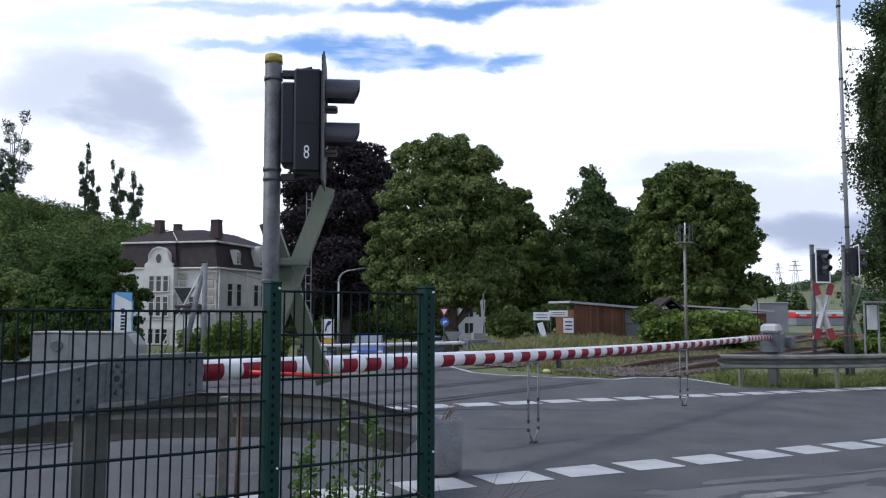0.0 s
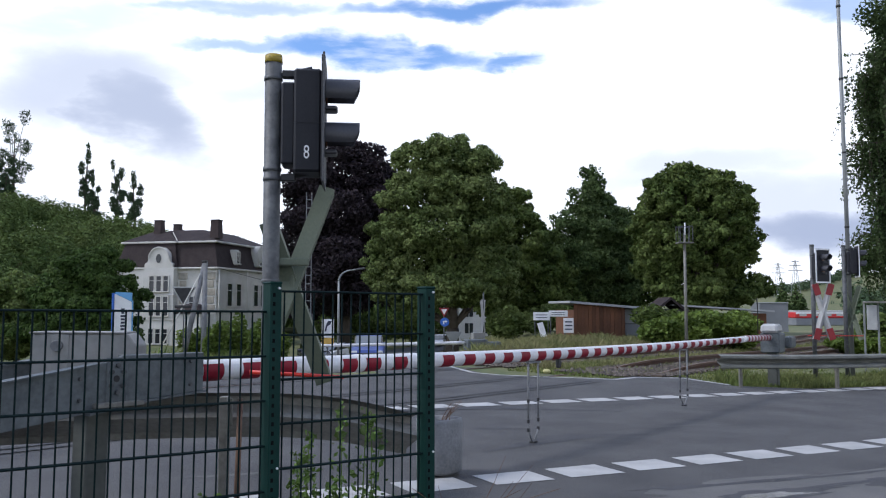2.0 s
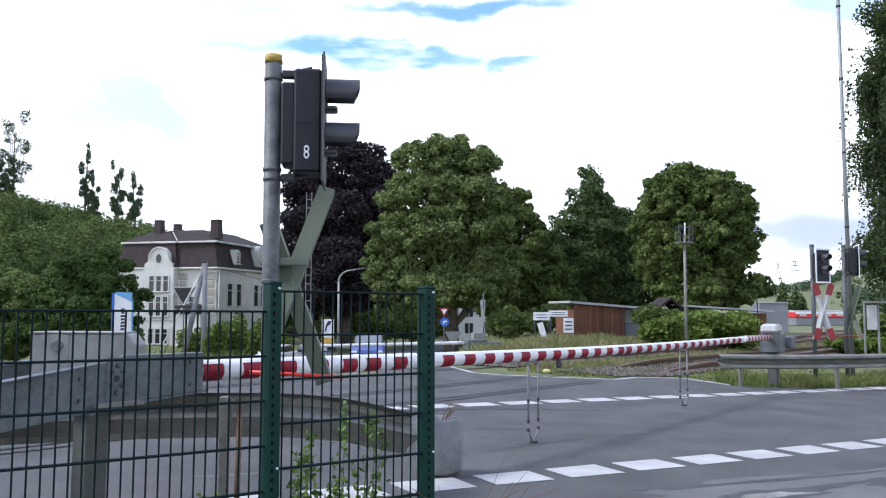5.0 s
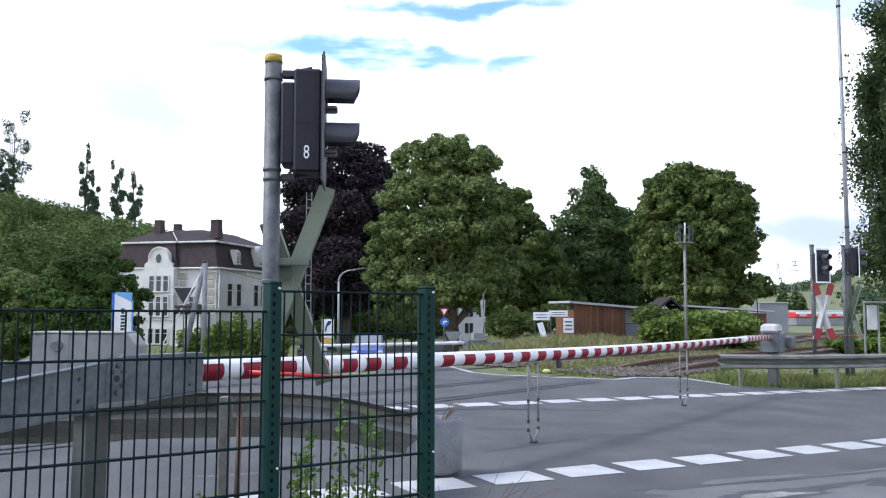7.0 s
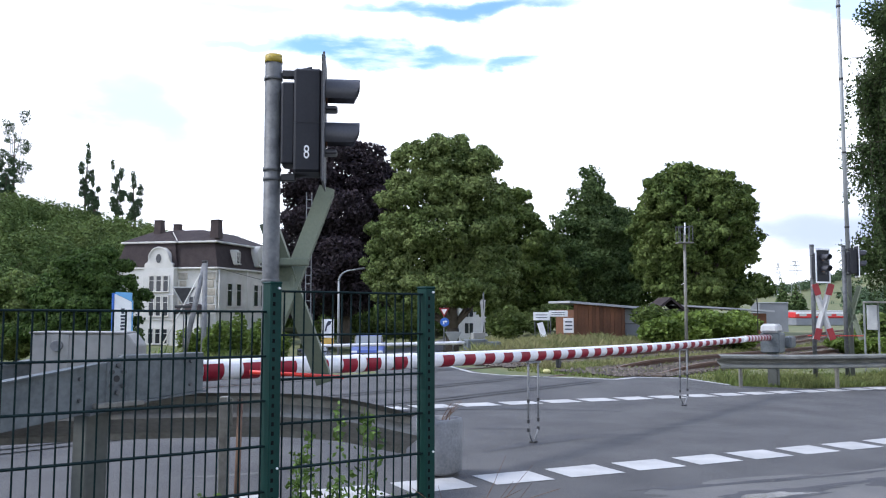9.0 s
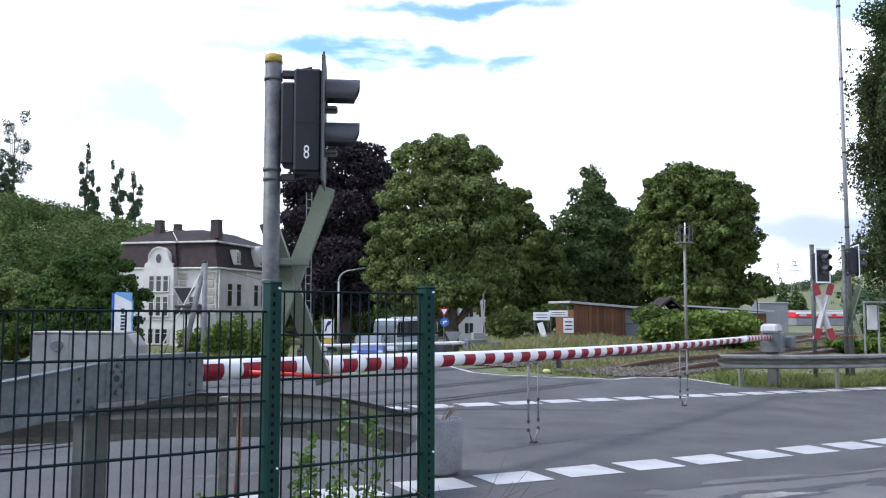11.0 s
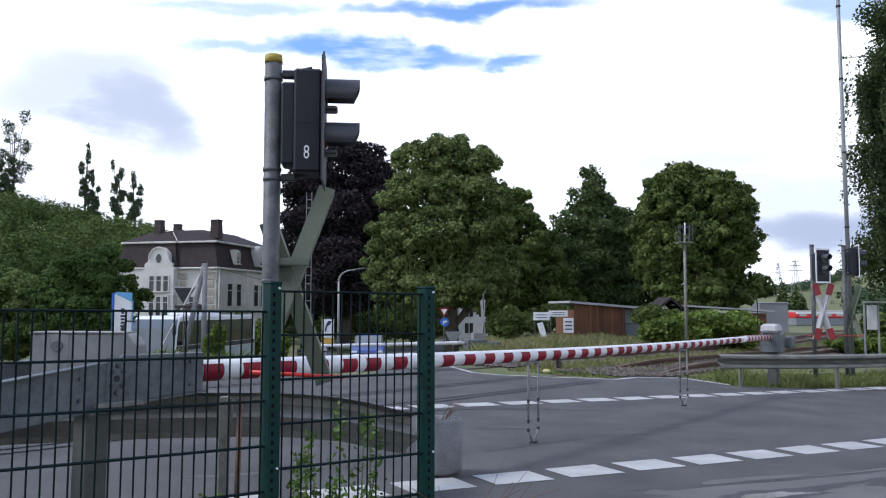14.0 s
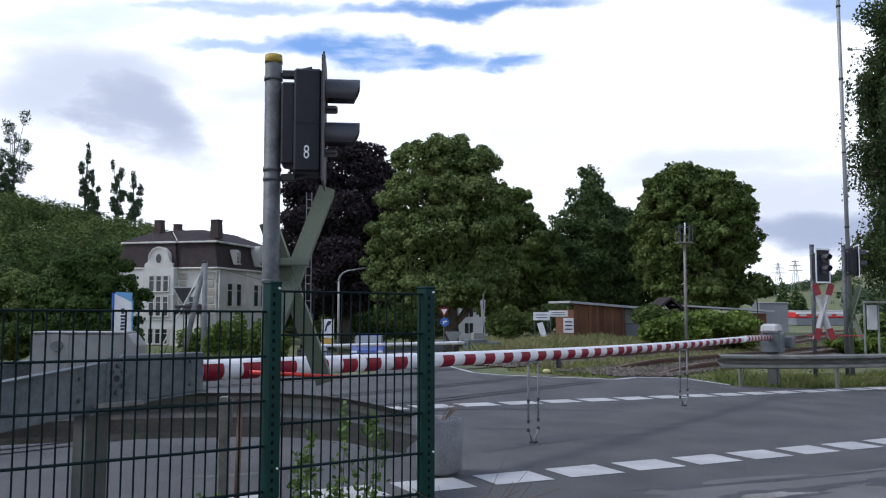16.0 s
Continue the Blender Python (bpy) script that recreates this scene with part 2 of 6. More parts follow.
M_TYRE = mat("tyre_rubber", (0.02, 0.02, 0.02), (0.03, 0.03, 0.03), 9, 0.85)
M_RIM = mat("wheel_rim", (0.45, 0.45, 0.46), (0.35, 0.35, 0.36), 9, 0.35, metal=0.8)
M_CARBLUE = mat("blue_car_paint", (0.055, 0.085, 0.26), (0.07, 0.10, 0.30), 1, 0.3, metal=0.2)
M_CARWHITE = mat("white_car_paint", (0.70, 0.71, 0.73), (0.66, 0.67, 0.70), 1, 0.25)
M_CARDARK = mat("dark_car_paint", (0.03, 0.033, 0.04), (0.04, 0.043, 0.05), 1, 0.25, metal=0.3)
M_TRAINRED = mat("train_red", (0.55, 0.02, 0.025), (0.48, 0.018, 0.02), 1, 0.4)
M_LAMP = mat("headlamp_lens", (0.6, 0.62, 0.65), (0.7, 0.7, 0.72), 5, 0.1)
M_SIGGLASS = mat("unlit_signal_lens", (0.05, 0.02, 0.01), (0.06, 0.025, 0.012), 5, 0.15)
M_ROOFTILE = mat("red_roof_tiles", (0.30, 0.10, 0.06), (0.38, 0.15, 0.09), 1, 0.85)


# ---- mesh helpers ----
def join(bm, tmp, m=None):
    if m is not None:
        tmp.transform(m)
    me = bpy.data.meshes.new("tmp")
    tmp.to_mesh(me)
    tmp.free()
    bm.from_mesh(me)
    bpy.data.meshes.remove(me)
    return bm


def box(bm, c, s, bevel=0.0, rot=(0, 0, 0), taper=None):
    t = bmesh.new()
    bmesh.ops.create_cube(t, size=1.0)
    for v in t.verts:
        v.co = Vector((v.co.x * s[0], v.co.y * s[1], v.co.z * s[2]))
        if taper and v.co.z > 0:
            v.co.x, v.co.y = v.co.x * taper[0], v.co.y * taper[1]
    if bevel:
        bmesh.ops.bevel(t, geom=t.edges[:], offset=bevel, segments=1, affect="EDGES")
    return join(bm, t, pose(*c, *rot))


def rod(bm, a, b, r0, r1=None, seg=10, caps=True):
    a, b = Vector(a), Vector(b)
    t = bmesh.new()
    bmesh.ops.create_cone(t, cap_ends=caps, segments=seg, radius1=r0, radius2=r0 if r1 is None else r1, depth=(b - a).length)
    for f in t.faces:
        f.smooth = len(f.verts) == 4 and seg > 6
    return join(bm, t, Matrix.Translation((a + b) / 2) @ (b - a).to_track_quat("Z", "Y").to_matrix().to_4x4())


def pipe(bm, pts, r, seg=8):
    for i in range(len(pts) - 1):
        k0, k1 = (r(i / (len(pts) - 1)), r((i + 1) / (len(pts) - 1))) if callable(r) else (r, r)
        rod(bm, pts[i], pts[i + 1], k0, k1, seg)
    return bm


def prism(bm, pts, h, m=None, bevel=0.0):
    """A plate: the outline pts in x and z, h thick along y, centred."""
    t = bmesh.new()
    a = [t.verts.new((x, -h / 2, z)) for x, z in pts]
    b = [t.verts.new((x, h / 2, z)) for x, z in pts]
    t.faces.new(a)
    t.faces.new(b[::-1])
    for i in range(len(pts)):
        j = (i + 1) % len(pts)
        t.faces.new((a[j], a[i], b[i], b[j]))
    bmesh.ops.recalc_face_normals(t, faces=t.faces[:])
    if bevel:
        bmesh.ops.bevel(t, geom=t.edges[:], offset=bevel, segments=1, affect="EDGES")
    return join(bm, t, m)


def disc(r, n=20, x=0.0, z=0.0, a0=0.0):
    return [(x + r * math.cos(a0 + i * math.tau / n), z + r * math.sin(a0 + i * math.tau / n)) for i in range(n)]


def bm_new():
    return bmesh.new()


def part(name, bm, material, parent, label="", at=None):
    me = bpy.data.meshes.new(name)
    bm.to_mesh(me)
    bm.free()
    me.materials.append(material)
    ob = new(name, me)
    if parent is not None:
        ob.parent = parent
    if at is not None:
        ob.matrix_basis = at
    if label:
        ob["label"] = label
    return ob


def thing(name, m, label, category, group="", kind=""):
    ob = new(name)
    ob.matrix_basis = m
    ob.empty_display_size = 0.2
    return tagged(ob, label, category, group, kind)


def pydata(name, verts, faces, material, parent=None, label=""):
    me = bpy.data.meshes.new(name)
    me.from_pydata(verts, [], faces)
    me.materials.append(material)
    ob = new(name, me)
    if parent is not None:
        ob.parent = parent
    if label:
        ob["label"] = label
    return ob


def smooth(v, a, b):
    t = min(1.0, max(0.0, (v - a) / (b - a)))
    return t * t * (3 - 2 * t)


# ---- the ground: a crossing on a low embankment, a valley road behind it, wooded hills ----
HILL = [(-0.9, 44.0), (-0.52, 27.0), (-0.42, 22.0), (-0.33, 17.5), (-0.22, 13.0), (-0.08, 9.0), (0.10, 5.0), (0.25, 0.0), (2.0, 0.0)]
FAR = [(-3.0, 0.0), (0.10, 8.0), (0.36, 15.0), (0.42, 21.0), (0.48, 36.0), (0.52, 50.0), (0.8, 78.0), (3.0, 60.0)]


def lerp(table, v):
    for (a, p), (b, q) in zip(table, table[1:]):
        if v <= b:
            return p + (q - p) * max(0.0, (v - a) / (b - a))
    return table[-1][1]


def dip(x, y):
    """The hollow in which the valley road runs."""
    return -0.75 * smooth(y, 58, 78) * (1 - smooth(y, 96, 112)) * smooth(x, -15, -11.5) * (1 - smooth(x, 2, 7))


def tz(x, y):
    near = -0.031 * max(-14.0, min(26.0, x)) + 0.004 * max(-10.0, min(40.0, y))
    drop = -2.2 * smooth(y - 1.3 * x, 26, 66) * smooth(-x, -9, 1)
    drop -= 0.6 * smooth(-x, 9, 15) * smooth(y, 18, 34) * (1 - smooth(y, 60, 90))
    z = near * (1 - smooth(y, 40, 70)) + drop - 1.2 * smooth(y, 55, 110) * smooth(x, 2, 14)
    z += dip(x, y)
    z -= 0.7 * smooth(-x, 13.3, 16.3) * (1 - smooth(y, 32, 44)) * smooth(y, 2, 14)
    if y > 60:
        b = x / y
        z += lerp(HILL, b) * smooth(y, 112, 225) + lerp(FAR, b) * smooth(y, 420, 900)
        z += 3.0 * smooth(y, 150, 300) * noise.noise((x * 0.012, y * 0.012, 3.0))
    return z


def axis(lo, hi, step, reach):
    v = [lo + i * step for i in range(int(round((hi - lo) / step)) + 1)]
    d = step
    while v[-1] < reach:
        d *= 1.25
        v.append(v[-1] + d)
    d = step
    while v[0] > -reach:
        d *= 1.25
        v.insert(0, v[0] - d)
    return v


gx, gy = axis(-42, 42, 1.0, 2600), axis(-8, 108, 1.0, 2600)
ground = pydata("ground", [(x, y, tz(x, y) - 0.02) for y in gy for x in gx],
                [(j * len(gx) + i, j * len(gx) + i + 1, (j + 1) * len(gx) + i + 1, (j + 1) * len(gx) + i) for j in range(len(gy) - 1) for i in range(len(gx) - 1)], M_GRASS)
ground.data.polygons.foreach_set("use_smooth", [True] * len(ground.data.polygons))
tagged(ground, "green and straw coloured rough grassland rising to hills", "ground", kind="structure")


def sheet(name, outline, material, lift, label, parent=None, thick=0.0):
    """A flat area on the even ground round the crossing."""
    t = bmesh.new()
    t.faces.new([t.verts.new((x, y, tz(x, y) + lift)) for x, y in outline])
    bmesh.ops.recalc_face_normals(t, faces=t.faces[:])
    if t.faces[:][0].normal.z < 0:
        bmesh.ops.reverse_faces(t, faces=t.faces[:])
    bmesh.ops.triangulate(t, faces=t.faces[:])
    ob = part(name, t, material, parent)
    if parent is None:
        tagged(ob, label, "road", kind="structure")
    elif label:
        ob["label"] = label
    return ob


def strip(name, path, width, material, lift, label, category="road"):
    vs, fs = [], []
    for i, (x, y) in enumerate(path):
        a, b = path[max(0, i - 1)], path[min(len(path) - 1, i + 1)]
        d = Vector((b[0] - a[0], b[1] - a[1])).normalized()
        for s in (-1, -0.5, 0, 0.5, 1):
            px, py = x - d.y * s * width / 2, y + d.x * s * width / 2
            vs.append((px, py, tz(px, py) + lift))
    for i in range(len(path) - 1):
        for k in range(4):
            fs.append((i * 5 + k, (i + 1) * 5 + k, (i + 1) * 5 + k + 1, i * 5 + k + 1)[::-1])
    return tagged(pydata(name, vs, fs, material), label, category, kind="structure")


# asphalt of the junction and the crossing
ROAD = [(-13, -7.5), (25, -7.5), (25, 29.9), (10.9, 20.7), (8.2, 19.1), (6.55, 19.2), (6.0, 21.3), (4.7, 21.1), (4.0, 20.2), (2.4, 20.2), (1.05, 20.4), (0.35, 22.4), (-0.4, 25.6), (-2.2, 29.2), (-9.5, 25.5), (-11.2, 18.0), (-13, 12)]
road = sheet("road", ROAD, M_ASPHALT, 0.012, "grey worn asphalt road junction over the level crossing")
far_path = [(-4.6, 25.0), (-4.5, 29.0), (-4.5, 33), (-4.6, 37), (-4.8, 41), (-5.0, 45), (-5.3, 49), (-5.7, 53), (-6.3, 57), (-7.0, 61), (-8.0, 66)]
strip("far_road", far_path, 7.0, M_ASPHALT, 0.05, "grey asphalt road descending beyond the crossing")
left_path = [(-27, -10), (-24, 0), (-22, 8), (-20.5, 16), (-19, 21.5), (-17.2, 30), (-16, 37.5), (-15.4, 43), (-14.8, 47.5), (-14.3, 52), (-13.5, 57.5), (-12.3, 62.5), (-10.9, 67), (-9, 74), (-7.1, 81), (-3.6, 91), (0.2, 100), (3.0, 108), (5.6, 120), (8.8, 134), (13, 155)]
strip("valley_road", left_path, 6.5, M_ASPHALT, 0.055, "grey asphalt valley road passing below the crossing")


def on_road(x, y):
    """Whether a place lies on the junction's asphalt."""
    inside = False
    for (ax, ay), (bx, by) in zip(ROAD, ROAD[1:] + ROAD[:1]):
        if (ay > y) != (by > y) and x < ax + (y - ay) * (bx - ax) / (by - ay):
            inside = not inside
    return inside


def on_far_road(x, y):
    """Whether a place lies on the valley road or on the road that descends to it."""
    for path in (left_path, far_path):
        for (ax, ay), (bx, by) in zip(path, path[1:]):
            d = Vector((bx - ax, by - ay))
            k = max(0.0, min(1.0, ((x - ax) * d.x + (y - ay) * d.y) / d.length_squared))
            if (Vector((ax, ay)) + d * k - Vector((x, y))).length < 3.6:
                return True
    return False

# ---- road markings ----
def dashes(name, a, b, length, gap, width, label):
    a, b = Vector(a), Vector(b)
    d = (b - a).normalized()
    n = Vector((-d.y, d.x))
    s = 0.0
    while s < (b - a).length:
        o = a + d * s
        q = [o, o + d * length, o + d * length + n * width, o + n * width]
        jit = 0.012
        sheet(name, [(v.x + random.uniform(-jit, jit), v.y + random.uniform(-jit, jit)) for v in q], M_PAINT, 0.017, "", road)
        s += length + gap


dashes("marking", (-2.48, 5.94), (8.6, 12.6), 0.65, 0.217, 0.44, "")
dashes("marking", (-1.82, 12.27), (12.4, 20.92), 0.67, 0.19, 0.42, "")


def line(pts, w):
    for a, b in zip(pts, pts[1:]):
        a, b = Vector(a), Vector(b)
        n = Vector((a.y - b.y, b.x - a.x)).normalized() * w / 2
        sheet("edge_line", [(v.x, v.y) for v in (a - n, b - n, b + n, a + n)], M_PAINT, 0.0165, "", road)


line([(0.1, 22.9), (0.45, 21.6), (0.72, 20.7), (1.3, 20.25)], 0.14)
line([(1.3, 20.25), (2.4, 20.05), (3.2, 20.05), (4.0, 19.95), (4.7, 20.75), (5.9, 21.0), (6.5, 19.45)], 0.14)

# bitumen seams, dark joints along the rails and a gritty worn corner
def blot(cx, cy, rx, ry, turn, material, lift, label, seed, n=40, rough=0.35):
    """An uneven stain, patch or puddle on the road."""
    out = []
    for k in range(n):
        a = math.tau * k / n
        r = 1 + rough * noise.noise((math.cos(a) * 1.7, math.sin(a) * 1.7, seed)) + rough * 0.5 * noise.noise((math.cos(a) * 6, math.sin(a) * 6, seed + 3))
        u, w = rx * r * math.cos(a), ry * r * math.sin(a)
        out.append((cx + u * math.cos(turn) - w * math.sin(turn), cy + u * math.sin(turn) + w * math.cos(turn)))
    sheet("patch", out, material, lift, label, road)


blot(4.0, 8.15, 3.0, 0.62, 0.46, M_GRIT, 0.0140, "gritty lighter asphalt", 1)
blot(3.0, 8.35, 0.75, 0.10, 0.46, M_GRIT, 0.0150, "gritty lighter asphalt", 5)
blot(2.45, 8.0, 0.95, 0.05, 0.44, M_PATCH, 0.0152, "dark crumbling crack", 8, rough=1.1)
blot(3.75, 8.62, 0.9, 0.06, 0.44, M_PATCH, 0.0154, "dark crumbling crack", 11, rough=1.1)
blot(3.5, 8.05, 1.0, 0.05, 0.5, M_PATCH, 0.0155, "dark crumbling crack", 23, rough=1.1)
blot(2.95, 7.72, 0.75, 0.17, 0.46, M_PATCH, 0.0156, "damp dark asphalt round a puddle", 14, rough=0.6)
blot(2.95, 7.68, 0.42, 0.08, 0.46, M_PUDDLE, 0.0162, "shallow puddle", 17, rough=0.7)
blot(4.9, 8.7, 0.9, 0.2, 0.46, M_PATCH, 0.0153, "dark asphalt patch", 20, rough=0.6)
for k in range(9):
    x = -2 + 11 * random.random()
    y = 6.6 + 0.5 * x + 5.5 * random.random()
    blot(x, y, random.uniform(0.15, 0.9), random.uniform(0.02, 0.07), random.uniform(0.2, 0.7), M_PATCH if k % 3 else M_GRIT, 0.0145 + 0.00006 * k, "faint dark stain", 30 + k, 24, 0.9)
sheet("patch", [(-2.4, 12.1), (0.6, 13.7), (2.8, 13.7), (2.9, 13.64), (0.7, 13.45), (-2.2, 11.9)], M_PATCH, 0.0147, "dark bitumen seam", road)
sheet("patch", [(0.4, 9.4), (1.4, 10.9), (2.9, 11.3), (1.8, 10.7)], M_PATCH, 0.0147, "dark bitumen stain", road)


# ---- railway: two tracks running beside the barrier's line ----
TRACK_AT, TRACK_TURN = Vector((0.75, 15.59)), radians(53.6)
TD = Vector((math.cos(TRACK_TURN), math.sin(TRACK_TURN)))
TN = Vector((-TD.y, TD.x))


def on_track(s, o, up=0.0):
    p = TRACK_AT + TD * s + TN * o
    return (p.x, p.y, tz(p.x, p.y) + up)


def track(offset):
    t = thing("railway_track", pose(0, 0, 0), "rusty rail track with dark sleepers in weedy ballast", "rail track", "tracks over the crossing", "")
    for o in (0.0, 1.5):
        for name, m, w, lo, hi in (("rail", M_RUST, 0.13, -0.08, 0.01), ("rail_head", M_RAILTOP, 0.072, 0.005, 0.055)):
            vs, fs = [], []
            stops = list(range(-14, 5, 2)) + list(range(5, 15)) + list(range(16, 62, 2))
            for s in stops:
                lift = -0.055 + 0.20 * smooth(s, 6.6, 12)
                for e, z in ((-w / 2, lo), (w / 2, lo), (w / 2, hi), (-w / 2, hi)):
                    vs.append(on_track(s, offset + o + e, lift + z))
            for k in range(len(stops) - 1):
                for q in range(4):
                    fs.append((k * 4 + q, k * 4 + (q + 1) % 4, k * 4 + 4 + (q + 1) % 4, k * 4 + 4 + q))
            pydata(name, vs, fs, m, t)
    me = bpy.data.meshes.new("sleeper")
    bm = box(bm_new(), (0, 0, 0), (0.26, 2.5, 0.14), 0.015)
    bm.to_mesh(me)
    bm.free()
    me.materials.append(M_SLEEPER)
    for i in range(70):
        s = 7.3 + i * 0.65 if offset < 1 else 8.2 + i * 0.65
        ob = new("sleeper", me)
        ob.parent = t
        x, y, z = on_track(s, offset + 0.75, -0.035)
        ob.matrix_basis = pose(x, y, z, 0, 0, math.degrees(TRACK_TURN) + random.uniform(-1, 1))


track(0.0)
track(4.0)
for o in (0.0, 1.5, 4.0, 5.5):
    for e in (-0.14, 0.10):
        a, b = on_track(-13.0, o + e), on_track(4.6 + 0.4 * o, o + e)
        sheet("flangeway", [(a[0], a[1]), (b[0], b[1]), (b[0] + TN.x * 0.075, b[1] + TN.y * 0.075), (a[0] + TN.x * 0.075, a[1] + TN.y * 0.075)], M_PATCH, 0.0175, "dark rubber flangeway joint beside the rail", road)

stones_v, stones_f = [], []
for i in range(9000):
    s, o = 6.4 + 46 * random.random() ** 1.4, random.choice((0.75, 4.75)) + random.uniform(-1.35, 1.35)
    x, y, z = on_track(s, o, 0.0)
    if on_road(x, y):
        continue
    r = random.uniform(0.03, 0.075)
    k = len(stones_v)
    for dx, dy, dz in ((1, 0, 0), (-1, 0, 0), (0, 1, 0), (0, -1, 0), (0, 0, 1), (0, 0, -1)):
        q = r * random.uniform(0.7, 1.2)
        stones_v.append((x + dx * q, y + dy * q, z + 0.03 + dz * q * 0.8))
    for a, b, c in ((0, 2, 4), (2, 1, 4), (1, 3, 4), (3, 0, 4), (2, 0, 5), (1, 2, 5), (3, 1, 5), (0, 3, 5)):
        stones_f.append((k + a, k + b, k + c))
tagged(pydata("ballast", stones_v, stones_f, M_BALLAST), "brown grey ballast stones between weedy rails", "ballast", kind="stuff")


# ---- plants ----
def leaves(centres, size, rng, squash=0.6, droop=0.0):
    """Bent leaf clumps, two triangles each, about the points centres."""
    n = len(centres)
    a = rng.normal(size=(n, 3))
    a[:, 2] *= squash
    a /= np.linalg.norm(a, axis=1)[:, None] + 1e-9
    b = np.cross(a, rng.normal(size=(n, 3)))
    b /= np.linalg.norm(b, axis=1)[:, None] + 1e-9
    if droop:
        a = a * (1 - droop) + np.array([0, 0, -1.0]) * droop
    c = np.cross(a, b)
    s = size * rng.uniform(0.55, 1.35, (n, 1))
    v = np.stack([centres - a * s, centres + b * s * 0.55 + c * s * 0.18, centres + a * s, centres - b * s * 0.55 + c * s * 0.18], 1).reshape(-1, 3)
    i = np.arange(n)[:, None] * 4
    f = np.concatenate([i + [0, 1, 2], i + [0, 2, 3]], 0)
    return v.tolist(), f.tolist()


def turned_leaves(centres, out, size, rng, wild):
    """Leaf clumps as above, their faces turned roughly outwards from the masses that they cover."""
    n = len(centres)
    c = out + rng.normal(size=(n, 3)) * wild + np.array([0, 0, 0.12])
    c /= np.linalg.norm(c, axis=1)[:, None] + 1e-9
    a = np.cross(c, rng.normal(size=(n, 3)))
    a /= np.linalg.norm(a, axis=1)[:, None] + 1e-9
    b = np.cross(c, a)
    s = size * rng.uniform(0.55, 1.35, (n, 1))
    v = np.stack([centres - a * s, centres + b * s * 0.6 - c * s * 0.2, centres + a * s, centres - b * s * 0.6 - c * s * 0.2], 1).reshape(-1, 3)
    i = np.arange(n)[:, None] * 4
    f = np.concatenate([i + [0, 1, 2], i + [0, 2, 3]], 0)
    return v.tolist(), f.tolist()


def blobs_points(blobs, n, rng, shell=0.55, facing=False):
    """Points in the outer part of a set of uneven lobes (x, y, z, rx, rz)."""
    b = np.array(blobs)
    w = (b[:, 3] ** 2 * b[:, 4])
    k = rng.choice(len(b), n, p=w / w.sum())
    d = rng.normal(size=(n, 3))
    d /= np.linalg.norm(d, axis=1)[:, None]
    r = shell + (1.06 - shell) * rng.random((n, 1)) ** 0.6
    p = b[k, :3] + d * r * np.stack([b[k, 3], b[k, 3], b[k, 4]], 1)
    return (p, d) if facing else p


def tree(name, x, y, height, lobes, material, label, seed, n=9000, size=0.28, trunk=0.3, bark=None, base=None, category="tree", group="", zs=1.0, rs=1.0, wild=0.5):
    """A tapered trunk with limbs and a crown of leaf clumps; lobes: where the crown's masses sit, from the tree's foot."""
    rng = np.random.default_rng(seed)
    z0 = tz(x, y) if base is None else base
    lobes = [(a * (1 + rs) / 2, b, c * zs, r * rs, h * zs) for a, b, c, r, h in lobes]
    t = thing(name, pose(x, y, z0), label, category, group)
    bm = bm_new()
    top = Vector((0, 0, height * 0.82))
    pts = [Vector((rng.normal() * 0.06 * i, rng.normal() * 0.06 * i, top.z * i / 6)) for i in range(7)]
    pipe(bm, pts, lambda k: trunk * (1.15 - k) + 0.03, 9)
    for l in lobes:
        c = Vector(l[:3])
        s = pts[max(1, min(5, int(6 * (c.z * 0.62) / top.z)))]
        m = (s + c) / 2 + Vector((0, 0, -0.3))
        pipe(bm, [s, m, c], lambda k: trunk * 0.38 * (1.1 - k) + 0.02, 6)
    part("trunk", bm, bark or M_BARK, t)
    small = []
    for l in lobes:
        for _ in range(26):
            d = rng.normal(size=3)
            d /= np.linalg.norm(d)
            q = rng.uniform(0.12, 0.42)
            small.append((l[0] + d[0] * l[3] * 0.95, l[1] + d[1] * l[3] * 0.9, l[2] + d[2] * l[4] * 0.9, l[3] * q, l[4] * q * 0.85))
    p, d = blobs_points(small, n, rng, 0.45, True)
    p = p + rng.normal(size=p.shape) * size * 0.5 * min(wild, 1.5)
    inner, e = blobs_points([(a, b, c, r * 0.85, h * 0.85) for a, b, c, r, h in lobes], n // 3, rng, 0.3, True)
    v, f = turned_leaves(np.concatenate([p, inner]), np.concatenate([d, e]), size, rng, wild)
    crown = pydata("crown", v, f, material, t)
    return t, crown


def dome(rx, rz, zc, n, r, seed):
    """Lobes spread over a round crown."""
    rng = np.random.default_rng(seed)
    out = [(0, 0, zc, rx * 0.6, rz * 0.6)]
    for i in range(n):
        z = 1 - 1.75 * (i + 0.5) / n
        a, q = i * 2.39996, math.sqrt(max(0.0, 1 - z * z))
        k = rng.uniform(0.82, 1.0)
        rr = r * rng.uniform(0.75, 1.2)
        out.append((q * math.cos(a) * rx * k, q * math.sin(a) * rx * k, zc + z * rz * k, rr, rr * 0.85))
    return out


